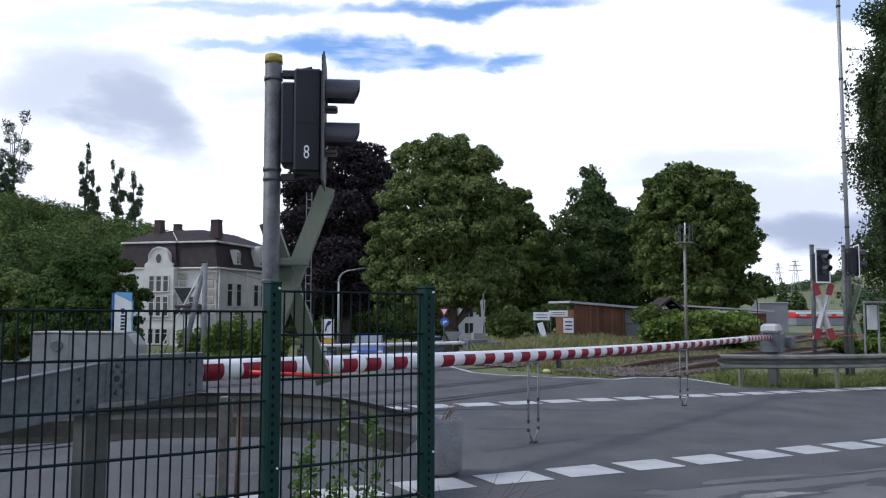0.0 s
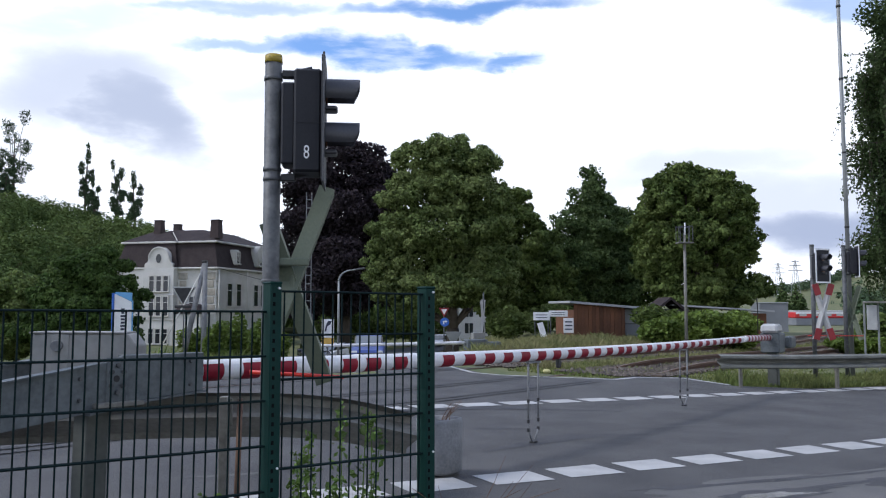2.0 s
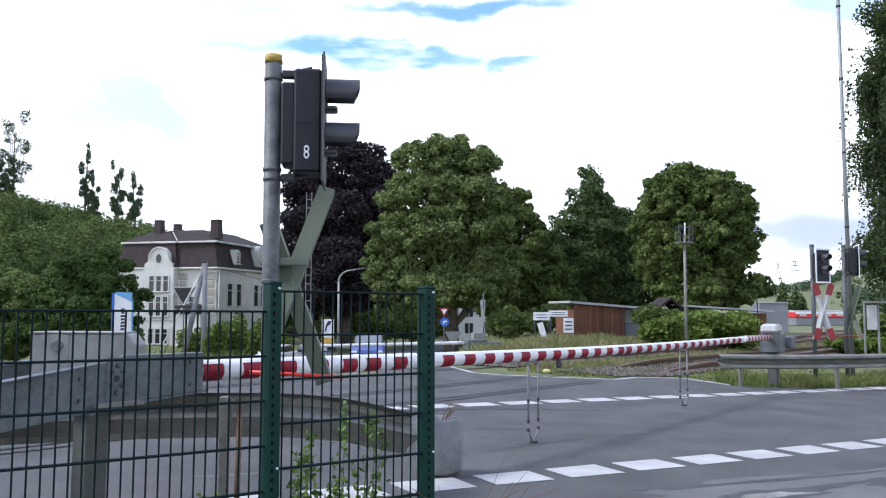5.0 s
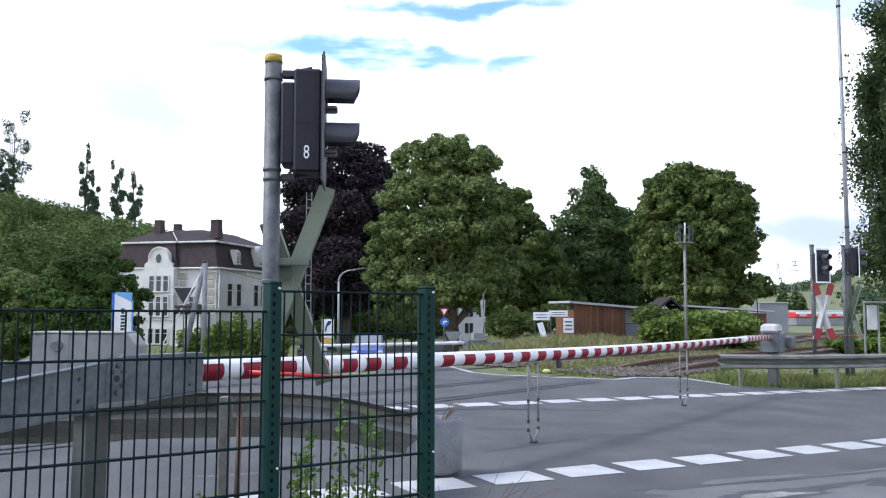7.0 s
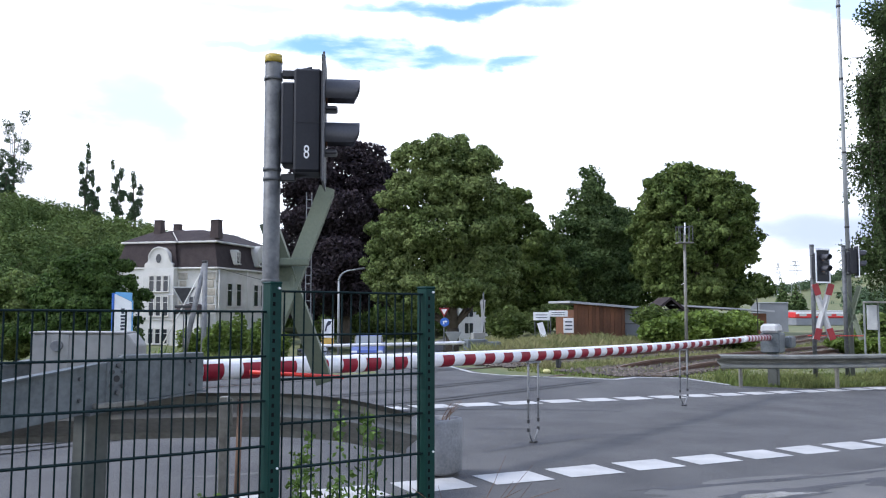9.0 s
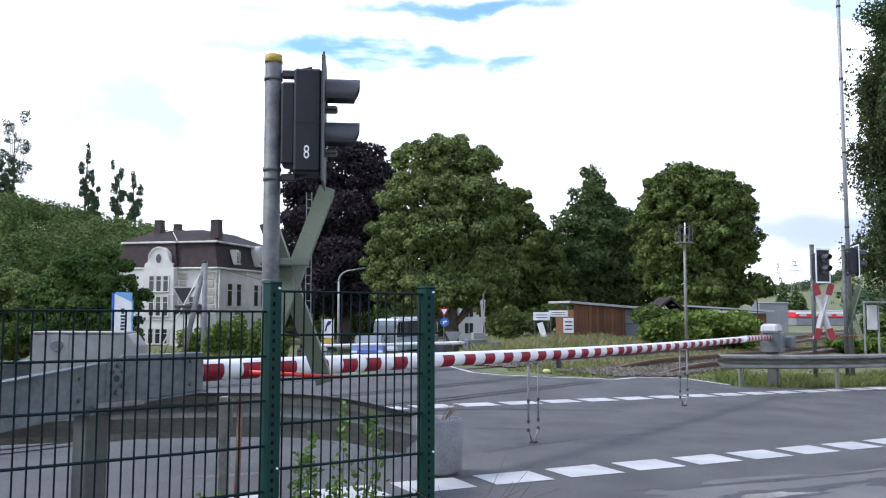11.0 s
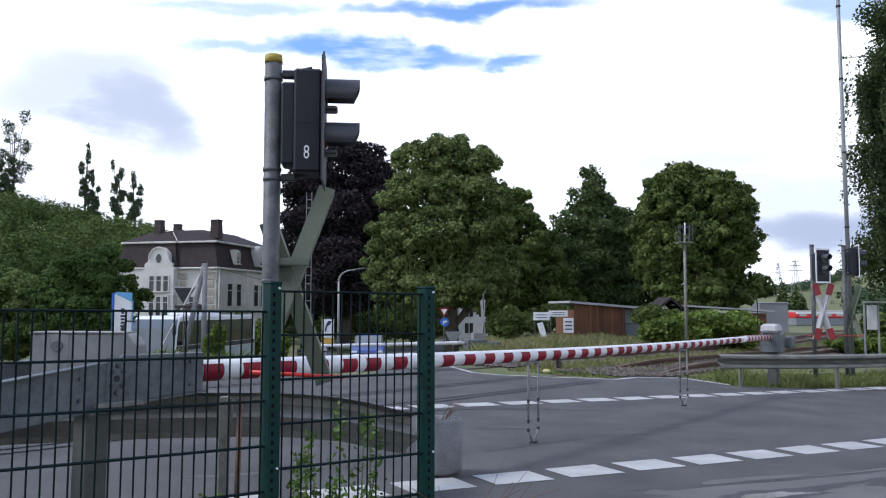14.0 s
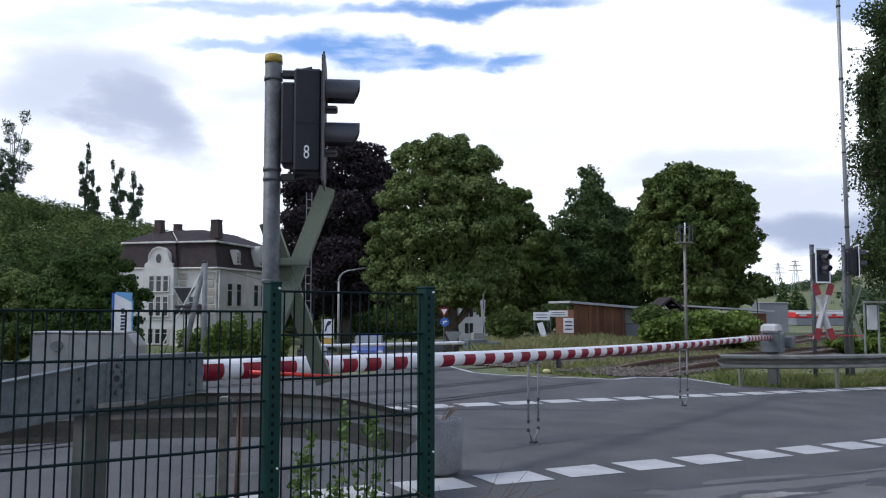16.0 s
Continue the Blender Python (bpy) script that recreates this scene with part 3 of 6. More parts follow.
# ---- the large trees beyond the tracks ----
tree("linden_tree", 0.6, 60, 15.9, [(-2.2, 0, 14.0, 2.0, 1.6), (0.0, 0.5, 14.4, 2.1, 1.7), (1.9, 0, 13.6, 1.7, 1.6), (-3.2, -0.5, 11.4, 2.1, 1.6), (0.3, -0.6, 11.6, 2.2, 1.8), (2.3, 0, 11.4, 2.0, 1.8), (-4.3, 0, 8.7, 2.1, 1.6), (-1.2, -1.4, 8.8, 2.4, 1.8), (2.4, 0, 9.0, 2.3, 1.8),
     (-2.4, 0.2, 7.0, 2.4, 1.8), (0.3, 0.3, 6.8, 2.3, 1.7), (-5.1, 0.3, 6.6, 1.8, 1.4), (3.0, 0.6, 6.8, 2.4, 1.8), (-4.0, 0.3, 4.9, 2.2, 1.4), (-0.8, -1.2, 4.9, 2.8, 1.5), (2.6, 0.4, 5.2, 2.6, 1.6)], M_LINDEN, "tall dense green linden tree in full leaf", 11, 80000, 0.145, 0.42, rs=0.88)
tree("linden_tree", 4.6, 66, 11.0, [(0.6, 0, 10.8, 1.8, 1.5), (0.4, 0, 9.0, 2.4, 1.8), (2.4, 0, 7.4, 2.4, 1.9), (-0.8, 0, 6.4, 2.6, 2.0), (1.8, -0.5, 5.0, 2.8, 1.8), (4.2, 0, 5.2, 1.8, 1.6), (4.4, 0, 3.2, 2.0, 1.5), (0, -0.5, 3.6, 2.6, 1.4)], M_CHESTNUT, "lower dark green broadleaf tree beside a taller one", 12, 40000, 0.16, 0.3, rs=0.92)
tree("copper_beech", -10.7, 93, 21.5, [(0.6, 0, 16.2, 3.2, 2.4), (-2.5, 0, 14.5, 3.2, 2.4), (3.4, 0, 13.6, 2.8, 2.4), (-0.5, -1, 11.6, 4.2, 2.6), (4.6, 0, 10.0, 2.8, 2.4), (-3.6, 0, 9.0, 3.0, 2.6), (1.0, -1.5, 7.4, 4.2, 2.6),
     (-2.4, -1, 4.8, 3.8, 2.4), (4.6, -0.5, 5.6, 3.4, 2.4)], M_COPPER, "dark purple leaved copper beech tree", 13, 80000, 0.21, 0.6, base=tz(-10.7, 93) - dip(-10.7, 93), zs=1.18, rs=1.2, wild=2.0)
pyramid_tree, pyramid_crown = tree("birch_tree", 12.2, 70, 13.2, [(0.2, 0, 13.6, 0.9, 1.4), (-0.2, 0, 11.8, 1.5, 1.4), (0.9, 0, 10.8, 1.5, 1.5), (-1.6, 0, 9.8, 1.6, 1.3), (0.6, -0.5, 8.8, 2.0, 1.6), (-2.0, 0, 7.4, 1.6, 1.4), (1.9, 0, 7.6, 1.6, 1.6),
     (-0.4, -0.6, 6.0, 2.4, 1.8), (2.4, 0, 5.2, 1.8, 1.8), (-1.8, -0.4, 4.2, 2.0, 1.6), (0.6, -0.8, 3.4, 2.4, 1.6)], M_BIRCH, "slender pointed birch tree moving in the wind", 14, 52000, 0.14, 0.2, zs=0.92, rs=1.10, wild=1.0)
tree("birch_tree", 16.0, 76, 12.0, [(0, 0, 9.6, 1.6, 1.6), (-0.8, 0, 7.6, 1.8, 1.6), (0.9, 0, 7.0, 1.6, 1.6), (0, 0, 5.2, 2.2, 1.8), (0, 0, 3.4, 2.0, 1.4)], M_BIRCH, "thin airy birch tree between two larger crowns", 15, 14000, 0.14, 0.16)
tree("chestnut_tree", 17.75, 60, 11.8, dome(3.95, 4.95, 7.05, 60, 1.0, 3) + [(4.3, 0, 3.4, 1.2, 0.9), (-0.5, -1, 3.0, 2.6, 1.1), (2.6, 0, 2.9, 2.0, 1.0)], M_CHESTNUT, "broad round green chestnut tree", 16, 80000, 0.145, 0.4)
tree("maple_tree", -26.4, 63, 8.6, [(0.4, 0, 7.2, 2.3, 1.7), (-1.8, 0, 5.6, 2.2, 1.7), (1.8, 0, 5.2, 2.4, 1.9), (-0.2, -1, 3.4, 3.0, 1.8), (2.4, 0, 2.6, 1.9, 1.5), (-3.2, 0, 3.0, 2.2, 1.6)], M_MAPLE, "dense green tree in front of a villa", 17, 42000, 0.155, 0.25)
tree("maple_tree", -33.0, 66, 7.0, [(0, 0, 5.6, 2.4, 1.6), (-2.2, 0, 4.0, 2.2, 1.6), (2.0, -0.6, 3.6, 2.4, 1.6), (0, -1, 2.2, 3.2, 1.4)], M_CHESTNUT, "lighter green bushy tree", 18, 30000, 0.155, 0.2)


def bush(x, y, w, h, material, seed, label, n=2500, size=0.14, name="bush"):
    rng = np.random.default_rng(seed)
    t = thing(name, pose(x, y, tz(x, y)), label, "bush", "bushes behind the tracks")
    lobes = [(rng.uniform(-w / 2, w / 2) * 0.75, rng.uniform(-0.4, 0.4), h * rng.uniform(0.25, 0.72), w * rng.uniform(0.16, 0.26), h * rng.uniform(0.2, 0.3)) for _ in range(11)]
    bm = bm_new()
    for l in lobes:
        rod(bm, (l[0] * 0.3, l[1] * 0.3, -0.05), l[:3], 0.03, 0.008, 5)
    part("stems", bm, M_BARK, t)
    v, f = leaves(blobs_points(lobes, n, rng, 0.3), size, rng)
    pydata("foliage", v, f, material, t)


for i, (x, y, w, h, m) in enumerate([(10.0, 37, 3.0, 1.7, M_HEDGE), (12.2, 38, 3.4, 1.9, M_HEDGE), (13.1, 39.5, 3.0, 1.8, M_HEDGE), (11.5, 42, 3.6, 2.1, M_CHESTNUT), (14.0, 43, 2.6, 1.9, M_CHESTNUT), (13.4, 45, 3.6, 2.0, M_CHESTNUT)]):
    bush(x, y, w, h, m, 40 + i, "bright green hedge bush beside the tracks", 5200, 0.13)
for i, (x, y, w, h, m) in enumerate([(-19.2, 68, 3.8, 3.7, M_HEDGE), (-17.0, 70, 3.8, 3.9, M_HEDGE), (-15.0, 72, 3.8, 3.6, M_HEDGE), (-34.0, 84, 5.0, 3.0, M_HEDGE), (-10.2, 38.5, 0.9, 2.2, M_HEDGE)]):
    bush(x, y, w, h, m, 50 + i, "bright green garden shrub beside the valley road", 4200, 0.16)
for i, (x, y, w, h, m) in enumerate([(-13.0, 97, 6.5, 4.6, M_CHESTNUT), (-8.2, 98, 6.0, 4.2, M_CHESTNUT), (-4.6, 101, 5.0, 4.2, M_CHESTNUT), (4.6, 57, 3.2, 2.6, M_LINDEN), (7.4, 59, 3.0, 2.4, M_LINDEN), (7.2, 72, 4.5, 3.4, M_CHESTNUT), (-1.5, 112, 7.0, 5.0, M_CHESTNUT), (12.5, 110, 8.0, 5.0, M_CHESTNUT), (17.6, 73, 6.0, 6.4, M_CHESTNUT), (18.9, 38, 3.0, 0.8, M_HEDGE), (21.5, 38.5, 3.8, 1.0, M_HEDGE), (24.5, 46, 4.5, 2.2, M_CHESTNUT), (17.0, 29.5, 3.0, 1.2, M_HEDGE)]):
    bush(x, y, w, h, m, 60 + i, "green shrub under tall trees", 4200, 0.16)
for i in range(13):
    bush(-36 - 3.4 * i + 2 * (i % 2), 60 + 3 * (i % 3), 5.0, 3.2 + 0.7 * (i % 3), (M_CHESTNUT, M_MAPLE)[i % 2], 80 + i, "green roadside shrub at the foot of the hill", 2600, 0.2)

# ---- wooded slopes: too many trees to count ----

def forest(name, count, xb, yr, rise, size, per, material, label, seed, leaf=0.14):
    rng = np.random.default_rng(seed)
    pts, out = [], []
    for _ in range(count):
        y = yr[0] + (yr[1] - yr[0]) * rng.random() ** 0.9
        x = y * rng.uniform(*xb)
        r, h = rng.uniform(0.6, 1.2) * size, rng.uniform(0.55, 1.25) * rise
        d = rng.normal(size=(per, 3))
        d /= np.linalg.norm(d, axis=1)[:, None]
        d[:, 2] = np.abs(d[:, 2])
        pts.append(np.array([x, y, tz(x, y) + h * 0.35]) + d * [r, r, h * 0.65] * rng.uniform(0.7, 1.05, (per, 1)))
        out.append(d)
    v, f = turned_leaves(np.concatenate(pts), np.concatenate(out), size * leaf, rng, 0.45)
    tagged(pydata(name, v, f, material), label, "forest", kind="stuff")


forest("forest", 1500, (-0.62, 0.08), (112, 236), 7.0, 2.8, 280, M_FOREST, "dense green broadleaf forest covering the hillside", 21, 0.12)
forest("far_forest", 900, (0.36, 0.70), (760, 960), 9.0, 6.0, 60, M_HAZEWOOD, "distant dark woods on the valley side", 22)
forest("valley_woods", 360, (0.485, 0.74), (190, 430), 8.0, 4.5, 100, M_HAZEWOOD, "dark green woods on the lower valley side", 23)
for i, (x, y, h) in enumerate([(80, 200, 9.5), (84.5, 203, 8.0), (87, 206, 6.0)]):
    tree("spruce_tree", x, y, h, [(0, 0, h * (0.12 + 0.86 * k / 8), 2.3 * (1 - k / 9), h * 0.07) for k in range(9)], M_BIRCH, "dark narrow spruce far off in the valley", 130 + i, 1800, 0.34, 0.25)
for i, (b, y, h, w) in enumerate([(-0.5125, 222, 29, 5.0), (-0.425, 226, 25, 2.2), (-0.414, 224, 16, 1.5), (-0.387, 222, 22, 2.2), (-0.366, 222, 20, 2.4), (-0.52, 216, 16, 2.4), (-0.466, 226, 7, 3.0), (-0.335, 228, 7, 2.4), (-0.31, 228, 7.5, 2.0)]):
    lobes = [(math.sin(k * 2.4 + i) * w * 0.6, 0, h * (0.42 + 0.55 * k / 6), w * (0.55 - 0.05 * k), h * 0.07) for k in range(7)]
    tree("tall_forest_tree", b * y, y, h, lobes, M_HAZEWOOD, "tall thin tree standing above the hilltop woods", 90 + i, 3000, 0.24, 0.36, wild=2.2)

# ---- signal post with crossbuck, seen from behind ----
def crossbuck(parent, back, front, w=0.135, length=1.3, spread=22, short=(0.0, 0.0)):
    """Two folded plates crossing at the parent's origin, faces towards -y; the back may be of another colour."""
    for k, s in enumerate((1, -1)):
        for e in (1, -1):
            bm = bm_new()
            for tone in ((0,)):
                a = Matrix.Rotation(radians(spread * s), 4, "Y")
                t = bmesh.new()
                prof = [(-w / 2, 0.06), (-w / 2 + 0.012, 0.066), (0, 0.0), (w / 2 - 0.012, 0.066), (w / 2, 0.06), (0, -0.012)]
                lo, hi = (0.0, length / 2 - (short[0] if s < 0 and e > 0 else short[1] if s > 0 and e < 0 else 0.0))
                va = [t.verts.new((px, py + 0.01 * k, lo * e)) for px, py in prof]
                vb = [t.verts.new((px, py + 0.01 * k, hi * e)) for px, py in prof]
                for i in range(6):
                    j = (i + 1) % 6
                    t.faces.new((va[i], va[j], vb[j], vb[i]))
                t.faces.new(va)
                t.faces.new(vb[::-1])
                bmesh.ops.recalc_face_normals(t, faces=t.faces[:])
                join(bm, t, a)
            part("crossbuck_arm", bm, back, parent)
            if front:
                bm = bm_new()
                box(bm, (0, -0.022, e * length * 0.40), (w, 0.02, length * 0.2), 0.004)
                bm.transform(Matrix.Rotation(radians(spread * s), 4, "Y"))
                part("red_tip", bm, M_SIGNRED, parent, "red reflective crossbuck tip")


def hood(bm, r, length, wall=0.006):
    """A sun hood along +x, open below its front."""
    n = 18
    ring = []
    for i in range(n + 1):
        a = radians(-125 + 250 * i / n)
        y, z = math.sin(a) * r, math.cos(a) * r
        reach = length * (0.80 + 0.20 * smooth(math.cos(a), -0.9, 0.6))
        ring.append((y, z, reach))
    for rr in (1.0, 1 - wall / r):
        a = [bm.verts.new((0, y * rr, z * rr)) for y, z, _ in ring]
        b = [bm.verts.new((q, y * rr * 0.99, z * rr)) for y, z, q in ring]
        for i in range(n):
            f = bm.faces.new((a[i], a[i + 1], b[i + 1], b[i]))
            f.smooth = True
    bmesh.ops.recalc_face_normals(bm, faces=bm.faces[:])
    return bm


def signal_post(m, height, number, label, lower=0.0):
    """A post with a two-lamp head that faces +x and a crossbuck that faces +x too."""
    t = thing("crossing_signal", m, label, "signal", "level crossing signals")
    bm = rod(bm_new(), (0, 0, -0.1), (0, 0, height), 0.052, 0.052, 20)
    part("pole", bm, M_GALV, t, "galvanised steel pole")
    part("cap", rod(bm_new(), (0, 0, height - 0.02), (0, 0, height + 0.03), 0.056, 0.053, 20), M_YELLOW if number else M_GALV, t, "weathered plastic cap")
    top = height - 0.07 - lower
    for z in (top - 0.05, top - 0.62, top - 0.68, 1.72):
        part("pipe_clamp", rod(bm_new(), (0, 0, z - 0.012), (0, 0, z + 0.012), 0.057, 0.057, 20), M_GALV, t)
    for z in (top, top - 0.65):
        bm = rod(bm_new(), (0.04, 0, z - 0.03), (0.24, 0, z + 0.02), 0.018, 0.018, 8)
        box(bm, (0.1, 0, z - 0.02), (0.09, 0.06, 0.045), 0.006)
        part("bracket", bm, M_DARK, t)
    bm = bm_new()
    box(bm, (0.100, 0, top - 0.345), (0.085, 0.20, 0.51), 0.012)
    box(bm, (0.220, 0, top - 0.33), (0.168, 0.26, 0.64), 0.014)
    box(bm, (0.220, -0.131, top - 0.345), (0.16, 0.004, 0.006))
    part("housing", bm, M_BLACK, t)
    part("backboard", box(bm_new(), (0.315, 0, top - 0.325), (0.020, 0.42, 0.77), 0.006), M_BLACK, t, "black backboard with white rim")
    bm = bm_new()
    rim = 0.010 if number else 0.038
    for y in (-0.21 - rim / 2, 0.21 + rim / 2):
        box(bm, (0.319, y, top - 0.325), (0.012, rim, 0.77))
    for z in (0.385 + rim / 2, -0.385 - rim / 2):
        box(bm, (0.319, 0, top - 0.325 + z), (0.012, 0.42 + 2 * rim, rim))
    part("white_rim", bm, M_RIMGREY if number else M_WHITE, t, "white reflective rim")
    for z in (top - 0.128, top - 0.402):
        h = part("sun_hood", hood(bm_new(), 0.086, 0.212), M_HOOD, t, "black sun hood", pose(0.326, 0, z))
        part("lens", rod(bm_new(), (0.0, 0, 0), (0.012, 0, 0), 0.080, 0.076, 20), M_SIGGLASS, h, "unlit signal lens")
    for z in (top - 0.235, top - 0.51):
        part("socket", box(bm_new(), (0.36, 0, z), (0.08, 0.12, 0.03), 0.01), M_HOOD, t)
    if number:
        cu = bpy.data.curves.new("numeral", "FONT")
        cu.body, cu.size, cu.align_x, cu.extrude = number, 0.116, "CENTER", 0.0015
        tmp = new("numeral_outline", cu)
        bpy.context.view_layer.update()
        me = bpy.data.meshes.new_from_object(tmp.evaluated_get(bpy.context.evaluated_depsgraph_get()))
        bpy.data.objects.remove(tmp)
        me.materials.clear()
        me.materials.append(M_WHITE)
        ob = new("numeral", me)
        ob.parent = t
        ob.matrix_basis = pose(0.216, -0.1335, top - 0.568, 90, 0, 0) @ Matrix.Diagonal((0.66, 1, 1, 1))
        ob["label"] = "white numeral 8"
    return t


near_signal = signal_post(pose(-1.058, 5.2, tz(-1.058, 5.2), 0, 0, 6), 3.10, "8", "grey signal post with black two-lamp head and crossbuck")


def add_crossbuck(t, at, back, front, **k):
    c = part("crossbuck", box(bm_new(), (0, 0.02, 0), (0.09, 0.03, 0.12), 0.01), back, t, "folded sheet steel crossbuck", at)
    crossbuck(c, back, front, **k)


add_crossbuck(near_signal, pose(0.155, 0.13, 1.71, 0, 0, 46), M_SAGE, False, w=0.150, length=1.40, spread=26, short=(0.27, 0.32))
part("mounting_strap", box(bm_new(), (0.12, 0.04, 1.84), (0.22, 0.05, 0.05), 0.008), M_SAGE, near_signal)
part("red_rod", rod(bm_new(), (-0.13, 0.10, 1.16), (0.45, 0.14, 1.12), 0.014, 0.011, 8), M_REDROD, near_signal, "thin red plastic rod")

s1 = signal_post(pose(9.16, 21.0, tz(9.16, 21), 0, 0, -65), 3.38, "", "grey signal post with two-lamp head and red-white crossbuck", 0.12)
add_crossbuck(s1, pose(0.19, 0.13, 1.745, 0, 0, 58), M_PALE, True, w=0.15, length=1.42, spread=16)
part("red_rod", rod(bm_new(), (-0.2, 0.0, 1.15), (0.55, 1.05, 1.15), 0.013, 0.011, 8), M_REDROD, s1, "thin red plastic rod")
s2 = signal_post(pose(10.42, 22.0, tz(10.42, 22), 0, 0, -14), 3.48, "", "grey signal post with black two-lamp head seen from behind")
add_crossbuck(s2, pose(0.2, 0.05, 1.75, 0, 0, 132), M_SAGE, False, w=0.16, length=1.45, spread=20)

mast = thing("radio_mast", pose(10.75, 22.4, tz(10.75, 22.4), 0, -0.35, 0), "tall thin galvanised steel mast", "mast")
part("shaft", rod(bm_new(), (0, 0, -0.1), (0, 0, 12.5), 0.06, 0.045, 14), M_SIGNBACK, mast)
for z in (4.0, 6.0, 8.0, 10.0):
    part("band_clamp", rod(bm_new(), (0, 0, z), (0, 0, z + 0.05), 0.062, 0.062, 14), M_DARK, mast)


# ---- barrier ----
def sag(x):
    """How far the long boom hangs through, x metres from its drive."""
    return 0.046 * math.sin(math.pi * min(1.0, max(0.0, (x - 0.6) / 13.8))) ** 1.2


def bands(parent, s0, s1, first, period, length, radius, name="red_band"):
    """Red foil wrapped round the boom's sides and underside; the top stays white."""
    n = 14
    s = first
    while s + length < s1:
        if s > s0:
            vs, fs = [], []
            for x in (s, s + length):
                r = radius(x) + 0.0025
                for i in range(n + 1):
                    a = radians(52 + 256 * i / n)
                    vs.append((x, math.sin(a) * r, math.cos(a) * r - sag(x)))
            fs = [(i, i + 1, n + 2 + i, n + 1 + i) for i in range(n)]
            ob = pydata(name, vs, fs, M_RED, parent)
            ob.data.polygons.foreach_set("use_smooth", [True] * n)
        s += period


def barrier(m, reach, striped, thick=0.078):
    t = thing("level_crossing_barrier", m, "lowered red and white striped boom with grey steel drive", "barrier", "level crossing barriers")
    rad = lambda x: thick - 0.0012 * x
    bm = bm_new()
    segs = [0.52 + (reach - 0.52) * k / 18 for k in range(19)]
    rings = [[bm.verts.new((x, math.sin(k * math.tau / 24) * rad(x), math.cos(k * math.tau / 24) * rad(x) - sag(x))) for k in range(24)] for x in segs]
    for p, q in zip(rings, rings[1:]):
        for k in range(24):
            bm.faces.new((p[k], p[(k + 1) % 24], q[(k + 1) % 24], q[k])).smooth = True
    bm.faces.new(rings[0])
    bm.faces.new(rings[-1][::-1])
    bmesh.ops.recalc_face_normals(bm, faces=bm.faces[:])
    boom = part("boom", bm, M_BOOM, t, "white round boom", pose(0, 0, 1.08))
    if striped:
        bands(boom, 0.4, 2.40, 0.635, 0.373, 0.188, rad)
        bands(boom, 2.4, 8.22, 2.438, 0.395, 0.203, rad)
        bands(boom, 8.2, reach, 8.253, 0.402, 0.205, rad)
    for x in (2.385, reach - 0.02):
        part("collar", rod(bm_new(), (x - 0.04, 0, -sag(x)), (x + 0.04, 0, -sag(x)), rad(x) + 0.005, rad(x) + 0.005, 24), M_WHITE, boom)
    return t, boom


barrier_near, boom = barrier(pose(-2.14, 5.6, tz(-2.14, 5.6), 0, 0.72, 55.0), 14.3, True)
for s, drop, gap in ((5.60, 1.075, 0.12), (10.84, 1.06, 0.18)):
    leg = part("support_leg", box(bm_new(), (s, 0, -0.085 - sag(s)), (0.30, 0.05, 0.025), 0.005), M_CONCRETE, boom, "hinged grey hanging support leg")
    for e in (-1, 1):
        x = s + e * gap
        part("leg_rod", rod(bm_new(), (x, 0, -0.08), (x, 0, -drop + 0.26), 0.013, 0.013, 8), M_CONCRETE, leg)
        part("leg_foot_rod", rod(bm_new(), (x, 0, -drop + 0.16), (s + e * 0.03, 0, -drop + 0.015), 0.011, 0.011, 8), M_CONCRETE, leg)
        part("leg_chain", rod(bm_new(), (x, 0, -drop + 0.27), (x, 0, -drop + 0.15), 0.006, 0.006, 6), M_CONCRETE, leg)
        for z in (0.26, 0.16, 0.5):
            part("leg_joint", box(bm_new(), (x, 0, -drop + z), (0.03, 0.03, 0.045), 0.006), M_DARK, leg)
    part("leg_foot", box(bm_new(), (s, 0, -drop + 0.012), (0.09, 0.07, 0.022), 0.004), M_DARK, leg)
part("boom_latch", box(bm_new(), (6.25, 0.0, -0.11 - sag(6.25)), (0.10, 0.05, 0.14), 0.02), M_DARK, boom)
